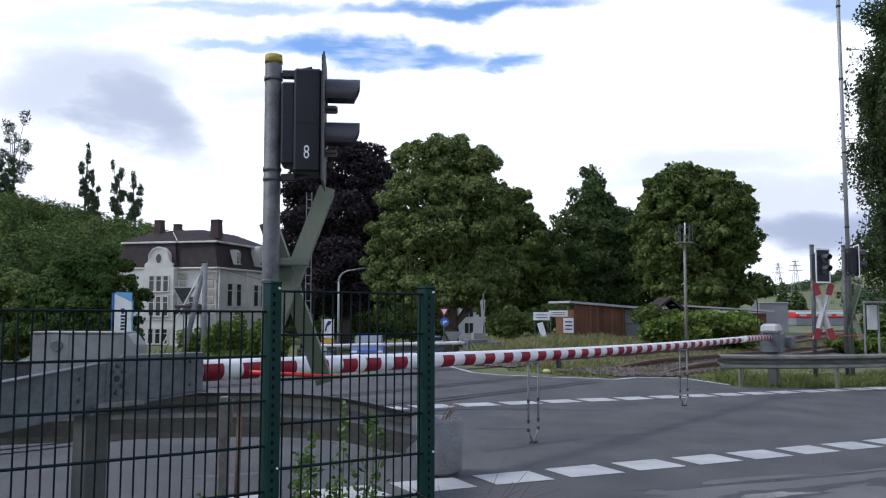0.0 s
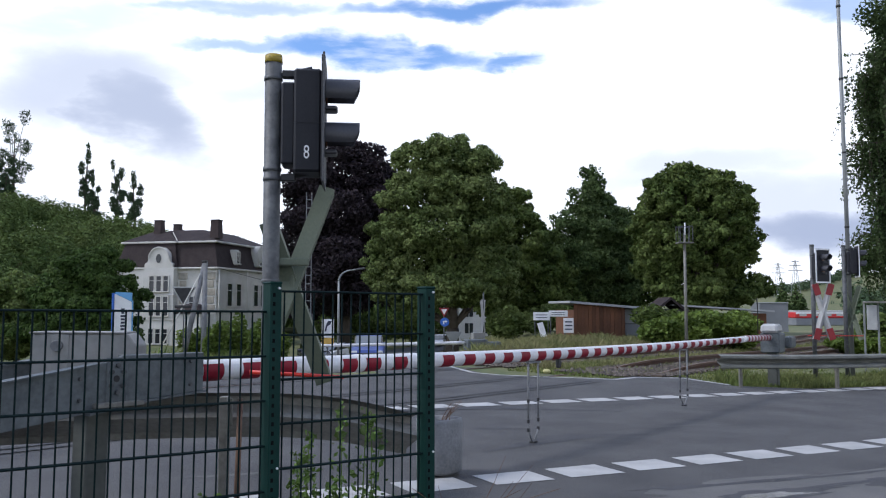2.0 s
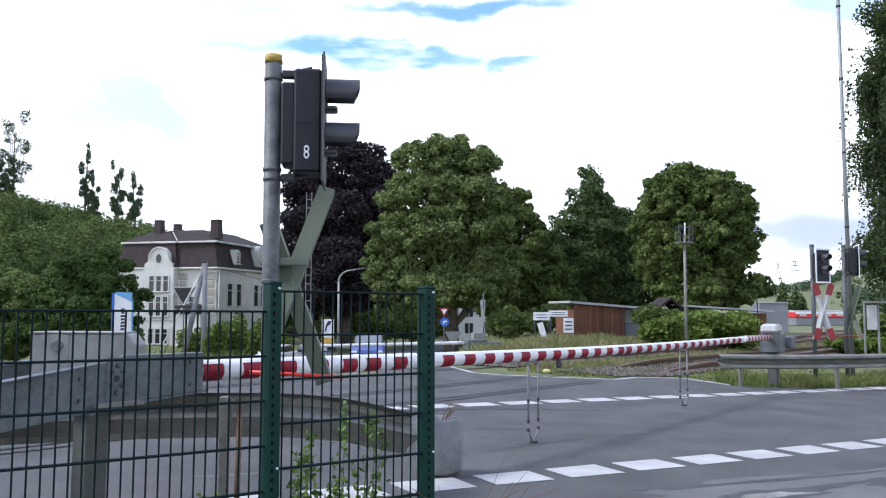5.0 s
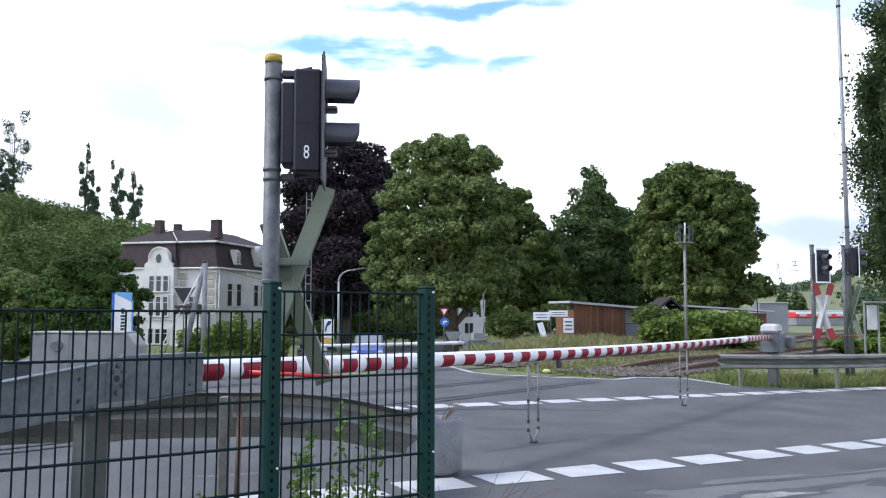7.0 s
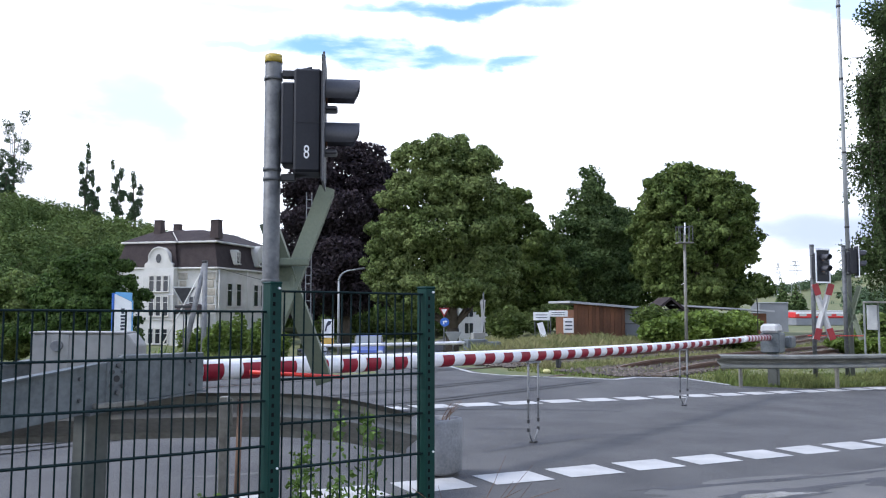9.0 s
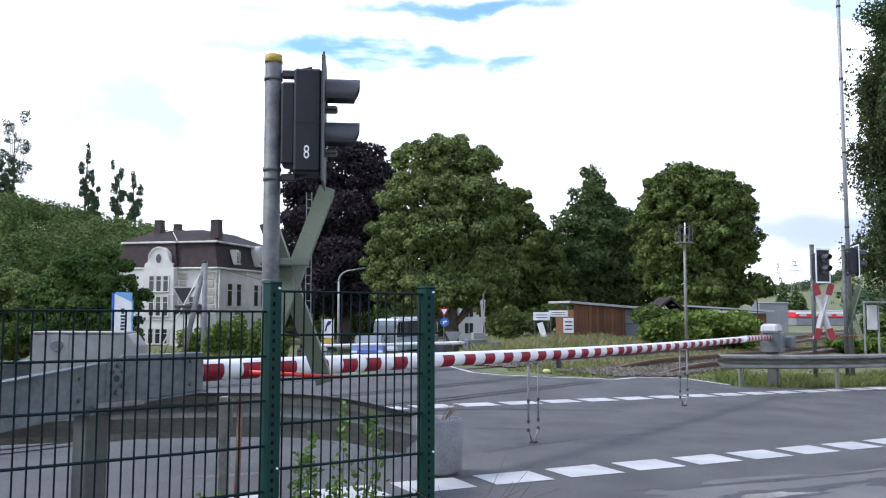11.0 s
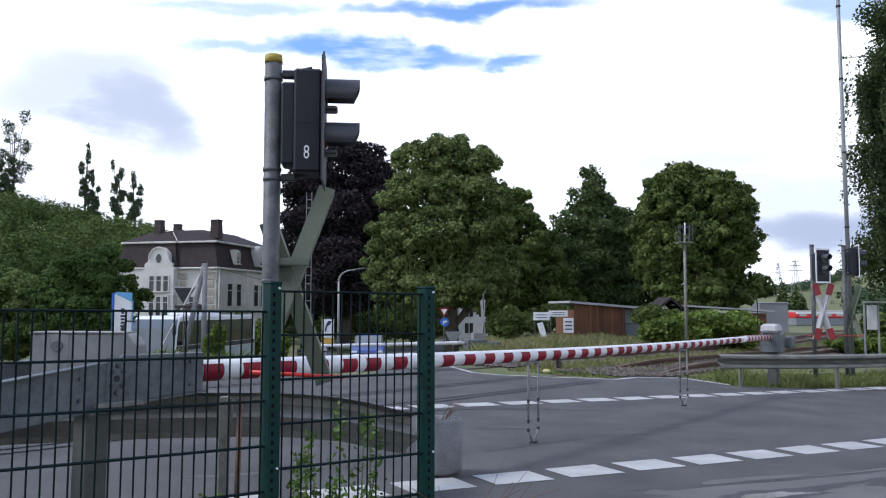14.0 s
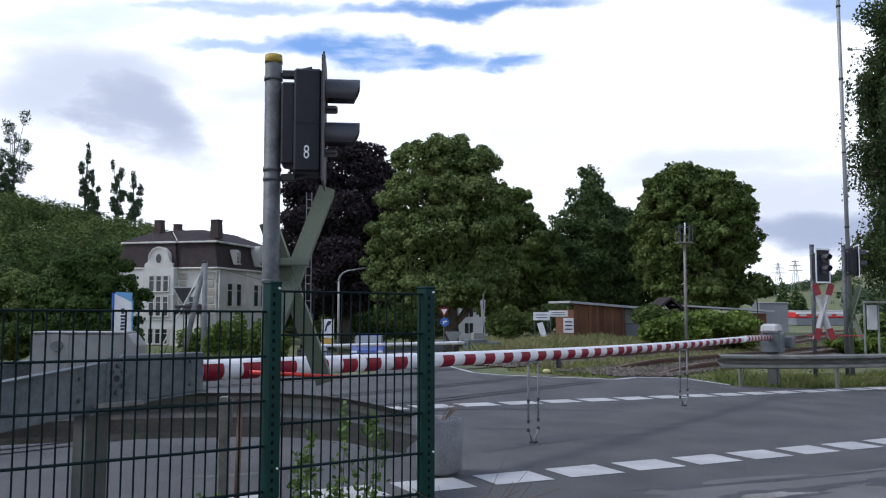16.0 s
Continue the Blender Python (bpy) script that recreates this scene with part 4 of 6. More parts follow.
# counterweight arms, drive cabinet and column
for n, x1 in ((-0.12, 0.585), (0.62, 0.45)):
    outline = [(-1.5, -0.36), (-0.3, -0.215), (0.02, -0.165), (x1, -0.125), (x1, 0.135), (-0.06, 0.135), (-0.10, 0.115), (-0.22, 0.085), (-1.5, -0.085)]
    arm = part("counterweight_arm", prism(bm_new(), outline, 0.03, None, 0.004), M_CAST, barrier_near, "grey painted steel side arm", pose(0, n, 1.08))
    part("arm_flange", box(bm_new(), (x1 - 0.31, 0.04, 0.130), (0.62, 0.09, 0.012), 0.002), M_CAST, arm)
    for i in range(6):
        a = math.tau * i / 6 + 0.5
        part("bolt", rod(bm_new(), (-0.105 + 0.05 * math.cos(a), -0.02, -0.01 + 0.085 * math.sin(a)), (-0.105 + 0.05 * math.cos(a), -0.040, -0.01 + 0.085 * math.sin(a)), 0.017, 0.015, 6), M_GALV, arm)
    part("bearing_plate", box(bm_new(), (-0.105, -0.019, -0.02), (0.15, 0.008, 0.29), 0.003), M_CAST, arm)
    part("bottom_flange", prism(bm_new(), [(-0.3, -0.215), (0.02, -0.165), (x1, -0.125), (x1, -0.137), (0.02, -0.177), (-0.3, -0.227)], 0.10), M_CAST, arm)
    part("top_flange", prism(bm_new(), [(-1.5, -0.085), (-0.22, 0.085), (-0.22, 0.095), (-1.5, -0.075)], 0.09), M_CAST, arm)
    part("pivot_bore", rod(bm_new(), (-0.11, -0.02, -0.01), (-0.11, -0.026, -0.01), 0.022, 0.022, 12), M_DARK, arm)
    for bx, bz in ((-0.36, 0.0), (-0.36, -0.13), (-0.95, 0.0), (-0.95, -0.2), (0.47, 0.08), (0.42, 0.08), (0.47, -0.08)):
        part("bolt", rod(bm_new(), (bx, -0.012, bz), (bx, -0.034, bz), 0.014, 0.012, 6), M_GALV, arm)
part("boom_root", box(bm_new(), (0.25, 0.03, 1.075), (0.44, 0.22, 0.20), 0.01), M_CAST, barrier_near)
bm = bm_new()
prism(bm, [(-0.33, 0.9), (0.33, 0.9), (0.33, 1.29), (0.27, 1.37), (-0.33, 1.37)], 0.36, None, 0.008)
cabinet = part("drive_cabinet", bm, M_CABINET, barrier_near, "light grey sheet metal drive cabinet", pose(0.0, 0.32, -0.02, 0, 0, -46))
part("cabinet_lid", box(bm_new(), (-0.045, 0, 1.376), (0.6, 0.38, 0.012), 0.004), M_CABINET, cabinet)
part("cabinet_seam", box(bm_new(), (-0.15, -0.183, 1.135), (0.11, 0.012, 0.46), 0.003), M_CABINET, cabinet)
part("lock", rod(bm_new(), (-0.17, -0.185, 1.29), (-0.17, -0.21, 1.29), 0.04, 0.035, 12), M_CONCRETE, cabinet)
part("lock", box(bm_new(), (-0.17, -0.192, 1.08), (0.035, 0.02, 0.05), 0.006), M_CONCRETE, cabinet)
bm = box(bm_new(), (-0.10, 0.13, 0.42), (0.16, 0.16, 0.95), 0.01)
part("column", bm, M_SHADECOLUMN, barrier_near, "grey steel column")
part("bearing_plate", box(bm_new(), (-0.10, 0.06, 0.91), (0.34, 0.5, 0.03), 0.004), M_GALVD, barrier_near)

# the second drive across the road, whose short boom meets the long one
b2 = thing("barrier_drive", pose(7.55, 19.5, tz(7.55, 19.5), 0, 0, 55), "grey barrier drive on a column behind the guardrail", "barrier")
part("gearbox", box(bm_new(), (0, 0, 1.0), (0.56, 0.42, 0.46), 0.03), M_CAST, b2)
part("cover", box(bm_new(), (-0.1, 0, 1.33), (0.5, 0.4, 0.2), 0.05, taper=(0.85, 0.9)), M_PALE, b2)
part("column", box(bm_new(), (0, 0, 0.38), (0.22, 0.22, 0.85), 0.02), M_SHADECOLUMN, b2)
part("counterweight", box(bm_new(), (0.55, -0.25, 1.0), (0.5, 0.16, 0.28), 0.04), M_CAST, b2)
part("counterweight", box(bm_new(), (0.62, 0.25, 0.98), (0.5, 0.16, 0.28), 0.04), M_CAST, b2)
part("aerial", pipe(bm_new(), [(-0.1, 0.3, 1.2), (-0.45, 0.2, 1.75), (-0.5, 0.2, 2.0)], 0.012, 6), M_DARK, b2)
stub = part("boom", rod(bm_new(), (-2.35, 0, 1.15), (-0.3, 0, 1.12), 0.062, 0.066, 20), M_BOOM, b2, "white round boom")
for i in range(8):
    part("red_band", rod(bm_new(), (-2.2 + i * 0.24, 0, 1.148 - i * 0.0035), (-2.08 + i * 0.24, 0, 1.146 - i * 0.0035), 0.0685, 0.0685, 18, False), M_RED, stub)


# ---- guardrails ----
W = [(0.155, 0.0), (0.125, 0.045), (0.075, 0.045), (0.028, -0.02), (0.0, -0.03), (-0.028, -0.02), (-0.075, 0.045), (-0.125, 0.045), (-0.155, 0.0)]


# no lower lip: the underside slopes down so that its half falls into shade
W_SHADED = [(0.155, 0.0), (0.125, 0.045), (0.075, 0.045), (0.025, 0.0), (0.0, -0.012), (-0.03, 0.0), (-0.11, 0.066), (-0.155, 0.072)]


def guardrail(path, posts, label, face=1, scale=1.0, skin=None):
    t = thing("guardrail", pose(0, 0, 0), label, "guardrail", "guardrails at the crossing")
    vs, fs = [], []
    profile = W if skin else W_SHADED
    n = len(profile)
    for i, p in enumerate(path):
        a, b = Vector(path[max(0, i - 1)]), Vector(path[min(len(path) - 1, i + 1)])
        d = (b - a).normalized()
        side = Vector((d.y, -d.x, 0)) * face
        for th in (0.0, -0.004):
            for z, o in profile:
                # folds are exaggerated in depth to strengthen light and shade on the beam
                vs.append(tuple(Vector(p) + side * (o * scale * (2.6 if skin else 2.1) + th) + Vector((0, 0, z * scale))))
    for i in range(len(path) - 1):
        for th in (0, n):
            for k in range(n - 1):
                fs.append((i * 2 * n + th + k, i * 2 * n + th + k + 1, (i + 1) * 2 * n + th + k + 1, (i + 1) * 2 * n + th + k))
    beam = pydata("beam", vs, fs, skin or M_GALVD, t, "corrugated galvanised beam")
    for x, y, z in posts:
        bm = box(bm_new(), (0, 0, (z + 0.12) / 2 - 0.1), (0.06, 0.10, z + 0.12), 0.006)
        box(bm, (0, 0.04, z - 0.1), (0.1, 0.02, 0.2), 0.004)
        part("post", bm, M_GALVD, t, "", pose(x, y, tz(x, y)))
    return t


def curve(pts, n=24):
    """A smooth line through the points."""
    out = []
    P = [Vector(pts[0]) * 2 - Vector(pts[1])] + [Vector(p) for p in pts] + [Vector(pts[-1]) * 2 - Vector(pts[-2])]
    for i in range(1, len(P) - 2):
        for k in range(n):
            u = k / n
            a, b, c, d = P[i - 1:i + 3]
            out.append(tuple(0.5 * ((2 * b) + (c - a) * u + (2 * a - 5 * b + 4 * c - d) * u * u + (3 * b - a - 3 * c + d) * u ** 3)))
    return out + [tuple(pts[-1])]


guardrail(curve([(-5.4, 4.6, 0.80), (-3.2, 6.0, 0.80), (-1.55, 6.5, 0.79), (-0.8, 6.85, 0.71), (-0.22, 7.3, 0.53)], 10),
          [(-3.6, 5.6, 0.78), (-1.62, 6.36, 0.86)], "weathered steel guardrail bending down at its end, seen from behind", -1, 1.15)
part("stake", rod(bm_new(), (0, 0, -0.1), (0.02, 0, 0.88), 0.022, 0.02, 8), M_STEM, tagged(thing("wooden_stake", pose(-1.50, 6.25, tz(-1.5, 6.25)), "thin brown wooden stake beside a guardrail post", "stake")))
guardrail(curve([(6.05, 18.75, 0.46), (8.2, 19.0, 0.44), (10.6, 19.6, 0.44), (14.5, 22.0, 0.36), (19, 25.5, 0.2)], 10),
          [(6.6, 18.95, 0.62), (8.9, 19.3, 0.62), (10.9, 19.9, 0.62), (13.0, 21.2, 0.6)], "galvanised steel guardrail along the road edge", 1, 1.0, M_GUARD)


# ---- fence ----
def fence_post(x, y, h, label):
    t = thing("fence_post", pose(x, y, tz(x, y), 0, 0, 35.5), label, "fence post", "green fence posts")
    part("tube", box(bm_new(), (0, 0, h / 2 - 0.1), (0.055, 0.086, h + 0.2), 0.004), M_GREENPOST, t)
    part("cap", box(bm_new(), (0, 0, h + 0.004), (0.060, 0.091, 0.012), 0.004), M_GREENPOST, t)
    # slots are thin raised boxes; the dark of the holes is their colour
    for i in range(38):
        part("slot", box(bm_new(), (-0.010, -0.0435, h - 0.05 - i * 0.041), (0.012, 0.003, 0.018), 0.001), M_SLOT, t)
    for z in (h - 0.02, h - 0.82):
        part("bolt", rod(bm_new(), (0.014, -0.042, z), (0.014, -0.050, z), 0.006, 0.005, 8), M_WHITE, t, "bright bolt head")
    return t


wire_v = bpy.data.meshes.new("wire")
bm = rod(bm_new(), (0, 0, 0), (0, 0, 1.66), 0.0040, 0.0040, 6)
bm.to_mesh(wire_v)
bm.free()
wire_v.materials.append(M_WIRE)


def fence_panel(x0, y0, length, top, label):
    t = thing("wire_fence", pose(x0, y0, top - 1.66, 0, 0.4, 35.7), label, "fence", "green fence panels")
    for i in range(int(length / 0.05) + 1):
        w = new("wire", wire_v)
        w.parent = t
        w.matrix_basis = pose(0.012 + i * 0.05, 0, 0)
    for k in range(9):
        z = 1.655 - k * 0.2
        bm = rod(bm_new(), (-0.01, -0.009, z), (length, -0.009, z), 0.0050, 0.0050, 6)
        rod(bm, (-0.01, 0.009, z), (length, 0.009, z), 0.0050, 0.0050, 6)
        part("double_wire", bm, M_WIRE, t)


fence_post(-0.774, 3.85, 1.676, "dark green steel fence post with slots and cap")
fence_post(-0.087, 4.35, 1.687, "dark green steel fence post with slots and cap")
fence_post(-2.80, 2.39, 1.62, "dark green steel fence post with slots and cap")
fence_panel(-2.78, 2.42, 2.46, 1.612, "dark green welded double-wire fence panel")
fence_panel(-0.745, 3.875, 0.80, 1.688, "short dark green welded double-wire fence panel")

# ---- planter and weeds ----
pl = thing("planter", pose(-0.035, 8.15, tz(0.01, 8.15)), "weathered grey concrete planter with dry twigs on the road", "planter")
bm = bm_new()
prof = [(0.175, 0.03), (0.205, 0.06), (0.212, 0.50), (0.205, 0.54), (0.17, 0.54), (0.165, 0.46), (0.0, 0.46)]
n = 28
rings = [[bm.verts.new((r * math.cos(i * math.tau / n) * (1 + 0.05 * math.cos(4 * i * math.tau / n)), r * math.sin(i * math.tau / n) * (1 + 0.05 * math.cos(4 * i * math.tau / n)), z)) for i in range(n)] for r, z in prof[:-1]]
for a, b in zip(rings, rings[1:]):
    for i in range(n):
        bm.faces.new((a[i], a[(i + 1) % n], b[(i + 1) % n], b[i])).smooth = True
bm.faces.new(rings[0][::-1])
part("pot", bm, M_CONCRETE, pl)
part("soil", rod(bm_new(), (0, 0, 0.455), (0, 0, 0.50), 0.165, 0.16, 20), M_DARK, pl, "dark soil")
# added dark drum that stands in for the shade under the pot
part("foot", rod(bm_new(), (0, 0, -0.02), (0, 0, 0.035), 0.15, 0.15, 20), M_DARK, pl)


def twigs(parent, origin, n, h, spread, seed):
    rng = np.random.default_rng(seed)
    for i in range(n):
        bm = bm_new()
        p = Vector(origin) + Vector((rng.normal() * 0.04, rng.normal() * 0.04, 0))
        d = Vector((rng.normal() * spread, rng.normal() * spread, 1)).normalized()
        pts = [p]
        for k in range(5):
            d = (d + Vector((rng.normal() * 0.12, rng.normal() * 0.12, -0.03 * k))).normalized()
            pts.append(pts[-1] + d * h * rng.uniform(0.7, 1.1) / 5)
        pipe(bm, pts, lambda k: 0.005 * (1.15 - k), 5)
        for _ in range(2):
            q = pts[int(rng.integers(2, 5))]
            rod(bm, q, q + Vector((rng.normal(), rng.normal(), 0.8)) * h * 0.14, 0.0025, 0.001, 4)
        part("twig", bm, M_STEM, parent)


twigs(pl, (0.03, 0, 0.48), 6, 0.34, 0.45, 4)
br = thing("bramble", pose(0.02, 4.55, tz(0.02, 4.55)), "bare reddish bramble twigs by the fence post", "shrub")
twigs(br, (0, 0, 0), 9, 1.0, 0.35, 7)


def weed(x, y, h, seed, label, n=70):
    rng = np.random.default_rng(seed)
    t = thing("weed", pose(x, y, tz(x, y)), label, "weed", "weeds along the fence")
    bm = bm_new()
    cs, top = [], h
    for s in range(4):
        p = Vector((rng.normal() * 0.05, rng.normal() * 0.04, 0))
        d = Vector((rng.normal() * 0.10, rng.normal() * 0.08, 1)).normalized()
        hh = h * rng.uniform(0.72, 1.0)
        rod(bm, p, p + d * hh, 0.006, 0.002, 5)
        for i in range(n):
            u = rng.random() ** 0.8
            cs.append(tuple(p + d * hh * (0.12 + 0.88 * u) + Vector((rng.normal(), rng.normal(), rng.normal() * 0.5)) * 0.055 * (1.25 - u)))
    part("stem", bm, M_WEED, t)
    v, f = leaves(np.array(cs), 0.025, rng, 0.7)
    pydata("leaves", v, f, M_WEED, t)
    return t


weeds = [weed(-0.76, 4.75, 0.98, 31, "tall green leafy weed behind the fence"), weed(-0.46, 4.95, 1.06, 32, "tall green leafy weed behind the fence"), weed(-0.62, 4.8, 0.70, 33, "green leafy weed behind the fence"),
         weed(-1.05, 4.4, 0.68, 34, "green leafy weed behind the fence"), weed(-1.25, 4.6, 0.60, 35, "green leafy weed behind the fence"), weed(-0.12, 4.8, 0.62, 36, "green leafy weed behind the fence"), weed(-0.35, 4.7, 0.55, 37, "green leafy weed behind the fence")]


# ---- the villa beyond the valley road ----
villa = thing("villa", pose(-24.1, 90, tz(-26, 93) - 0.1, 0, 0, 76), "cream rendered villa with dark slate mansard roof", "house")
VZ = 1.6 - (tz(-26, 93) - 0.1)
EAVE, CORN, RIDGE, L, D = VZ + 4.5, VZ + 7.15, VZ + 8.9, 15.0, 11.6
part("wall", box(bm_new(), (0.25, D / 2, EAVE / 2), (0.5, D, EAVE)), M_STUCCO, villa)
part("wall", box(bm_new(), (L / 2, 0.25, EAVE / 2), (L - 0.01, 0.48, EAVE - 0.01)), M_STUCCO, villa)
part("wall", box(bm_new(), (L - 0.25, D / 2, EAVE / 2), (0.48, D, EAVE - 0.02)), M_STUCCO, villa)
part("wall", box(bm_new(), (L / 2, D - 0.25, EAVE / 2), (L - 0.02, 0.48, EAVE - 0.03)), M_STUCCO, villa)


def frustum(bm, x0, x1, y0, y1, z0, z1, ins):
    lo = [(x0, y0), (x1, y0), (x1, y1), (x0, y1)]
    hi = [(x0 + ins, y0 + ins), (x1 - ins, y0 + ins), (x1 - ins, y1 - ins), (x0 + ins, y1 - ins)]
    a = [bm.verts.new((*p, z0)) for p in lo]
    b = [bm.verts.new((*p, z1)) for p in hi]
    for i in range(4):
        bm.faces.new((a[i], a[(i + 1) % 4], b[(i + 1) % 4], b[i]))
    bm.faces.new(a[::-1])
    bm.faces.new(b)
    return bm


mansard = part("mansard_roof", frustum(bm_new(), -0.25, L + 0.25, -0.25, D + 0.25, EAVE + 0.02, CORN, 0.75), M_SLATE, villa, "dark slate mansard roof")
part("upper_roof", frustum(bm_new(), 0.2, L - 0.2, 0.2, D - 0.2, CORN + 0.22, RIDGE, 3.6), M_SLATE, villa)
# the wing that stands forward, with a hipped roof of its own
part("wing_wall", box(bm_new(), (-0.3, (D + 4.6) / 2, EAVE / 2), (0.56, D - 4.64, EAVE - 0.04)), M_STUCCO, villa)
part("wing_mansard", frustum(bm_new(), -0.55, 4.0, 4.35, D + 0.27, EAVE + 0.03, CORN - 0.01, 0.72), M_SLATE, villa, "dark slate mansard roof of the projecting wing")
part("wing_cornice", box(bm_new(), (2.1, (D + 4.6) / 2 + 0.12, CORN + 0.112), (4.3, D - 4.8, 0.205), 0.04), M_TRIM, villa)
part("wing_roof", frustum(bm_new(), 0.0, 4.9, 4.8, D - 0.15, CORN + 0.225, RIDGE - 0.25, 2.3), M_SLATE, villa)
part("valley_flashing", rod(bm_new(), (0.1, 4.78, CORN + 0.26), (2.2, 6.6, RIDGE - 0.35), 0.05, 0.04, 6), M_TRIM, villa, "pale metal valley flashing")
part("wing_eaves", box(bm_new(), (-0.2, (D + 4.5) / 2, EAVE - 0.1), (1.0, D - 4.2, 0.225), 0.06), M_TRIM, villa)
part("cornice", box(bm_new(), (L / 2, D / 2, CORN + 0.11), (L - 0.2, D - 0.2, 0.2), 0.04), M_TRIM, villa, "pale cornice between the roof slopes")
part("eaves_moulding", box(bm_new(), (L / 2, D / 2, EAVE - 0.1), (L + 0.7, D + 0.7, 0.22), 0.06), M_TRIM, villa)
part("string_course", box(bm_new(), (L / 2, D / 2, VZ - 0.4), (L + 0.14, D + 0.14, 0.16), 0.03), M_TRIM, villa)
for x, y, w, h in ((2.2, 8.3, 0.95, 0.95), (4.8, 7.6, 0.85, 0.75), (1.6, 0.95, 1.05, 0.75)):
    c = part("chimney", box(bm_new(), (x, y, RIDGE - 0.6 + h / 2), (w, w, h + 1.2), 0.03, taper=(0.85, 0.85)), M_BRICKD, villa, "dark brick chimney")
    part("chimney_cap", box(bm_new(), (x, y, RIDGE + h + 0.02), (w * 0.98, w * 0.98, 0.1), 0.02), M_BRICKD, c)


def window(parent, face, u, z, w, h, out=0.0, bars=1):
    """face L: on the wall that looks along -x at y = u; R: on the wall that looks along -y at x = u."""
    m = pose(-out, u, z, 0, 0, -90) if face == "L" else pose(u, -out, z)
    bm = bm_new()
    for s in (-1, 1):
        box(bm, (s * (w / 2 + 0.06), -0.03, 0), (0.12, 0.08, h + 0.2))
    box(bm, (0, -0.03, h / 2 + 0.06), (w, 0.08, 0.12))
    f = part("window", bm, M_TRIM, parent, "", m)
    part("sill", box(bm_new(), (0, -0.08, -h / 2 - 0.08), (w + 0.34, 0.2, 0.12), 0.02), M_TRIM, f)
    part("pane", box(bm_new(), (0, 0.0, 0), (w, 0.02, h)), M_GLASS, f, "dark window glass")
    for i in range(bars):
        part("mullion", box(bm_new(), ((i + 1) * w / (bars + 1) - w / 2, -0.02, 0), (0.05, 0.03, h)), M_FRAME, f)
    part("transom", box(bm_new(), (0, -0.022, h * 0.2), (w, 0.03, 0.05)), M_FRAME, f)


bay = part("bay", box(bm_new(), (-0.405, 6.4, EAVE / 2), (0.8, 3.7, EAVE - 0.06), 0.03), M_STUCCO, villa)
for z, h in ((VZ + 2.75, 1.6), (VZ + 0.35, 2.0), (VZ - 2.85, 1.5)):
    for u in (5.45, 6.3, 7.15):
        window(bay, "L", u, z, 0.55, h, 0.83, 0)
    part("bay_moulding", box(bm_new(), (-0.45, 6.4, z - h / 2 - 0.42), (0.92, 3.9, 0.14), 0.03), M_TRIM, bay)
gable = [(-1.7, 0), (1.7, 0), (1.7, 0.45), (1.35, 0.6)] + [(1.25 * math.cos(a), 1.0 + 1.25 * math.sin(a)) for a in [math.pi * i / 12 for i in range(13)]] + [(-1.35, 0.6), (-1.7, 0.45)]
g = part("curved_gable", prism(bm_new(), gable, 0.7, pose(-0.45, 6.4, EAVE - 0.05, 0, 0, -90)), M_TRIM, villa, "curved baroque gable with oval window")
part("gable_moulding", pipe(bm_new(), [(-0.84, 6.4 + 1.2 * math.cos(math.pi * i / 12), EAVE + 0.95 + 1.2 * math.sin(math.pi * i / 12)) for i in range(13)], 0.09, 6), M_TRIM, g)
part("oval_window", prism(bm_new(), [(x * 0.72, z * 1.15) for x, z in disc(0.42, 18)], 0.05, pose(-0.83, 6.4, EAVE + 0.95, 0, 0, -90)), M_GLASS, g)
part("gable_roof", box(bm_new(), (0.9, 6.4, EAVE + 1.2), (2.2, 2.6, 2.1), 0.4), M_SLATE, villa)
window(villa, "L", 2.6, VZ + 0.35, 1.0, 2.0, 0.0, 1)
for u in (0.62, 3.9):
    for i in range(9):
        z = 0.6 + i * 0.86
        part("quoin", box(bm_new(), (-0.03, u, z), (0.1, 0.8 if i % 2 else 1.1, 0.74), 0.03), M_RUSTIC if i > 3 else M_TRIM, villa)
for i in range(10):
    part("quoin", box(bm_new(), (0.35, -0.03, 0.5 + i * 0.84), (0.66 if i % 2 else 0.9, 0.1, 0.72), 0.03), M_TRIM, villa)
for u in (3.0, 5.1, 9.3, 11.0, 13.4):
    window(villa, "R", u, VZ + 1.6, 1.05, 2.4, 0.0, 0)
    window(villa, "R", u, VZ - 2.1, 0.9, 1.2)
for u in (4.0, 9.6):
    d = part("dormer", box(bm_new(), (u, 0.35, EAVE + 1.25), (1.0 if u < 5 else 2.0, 1.5, 1.7), 0.15), M_TRIM, villa)
    window(d, "R", u, EAVE + 1.2, 0.6, 1.2, 0.43, 1)
part("curved_dormer_head", rod(bm_new(), (9.6, -0.55, EAVE + 1.9), (9.6, 0.9, EAVE + 1.9), 1.0, 1.0, 18), M_TRIM, villa)
for u in (6.6, 0.1):
    part("downpipe", rod(bm_new(), (u, -0.32, 0.2), (u, -0.32, EAVE - 0.2), 0.07, 0.07, 8), M_TRIM, villa)
part("porch_roof", box(bm_new(), (-1.1, 2.2, VZ + 0.05), (2.2, 3.6, 1.0), 0.2, taper=(0.5, 0.6)), M_SLATE, villa, "slate porch roof")
part("porch_wall", box(bm_new(), (-0.95, 2.2, (VZ - 0.5) / 2), (1.8, 3.0, VZ - 0.5), 0.03), M_STUCCO, villa)

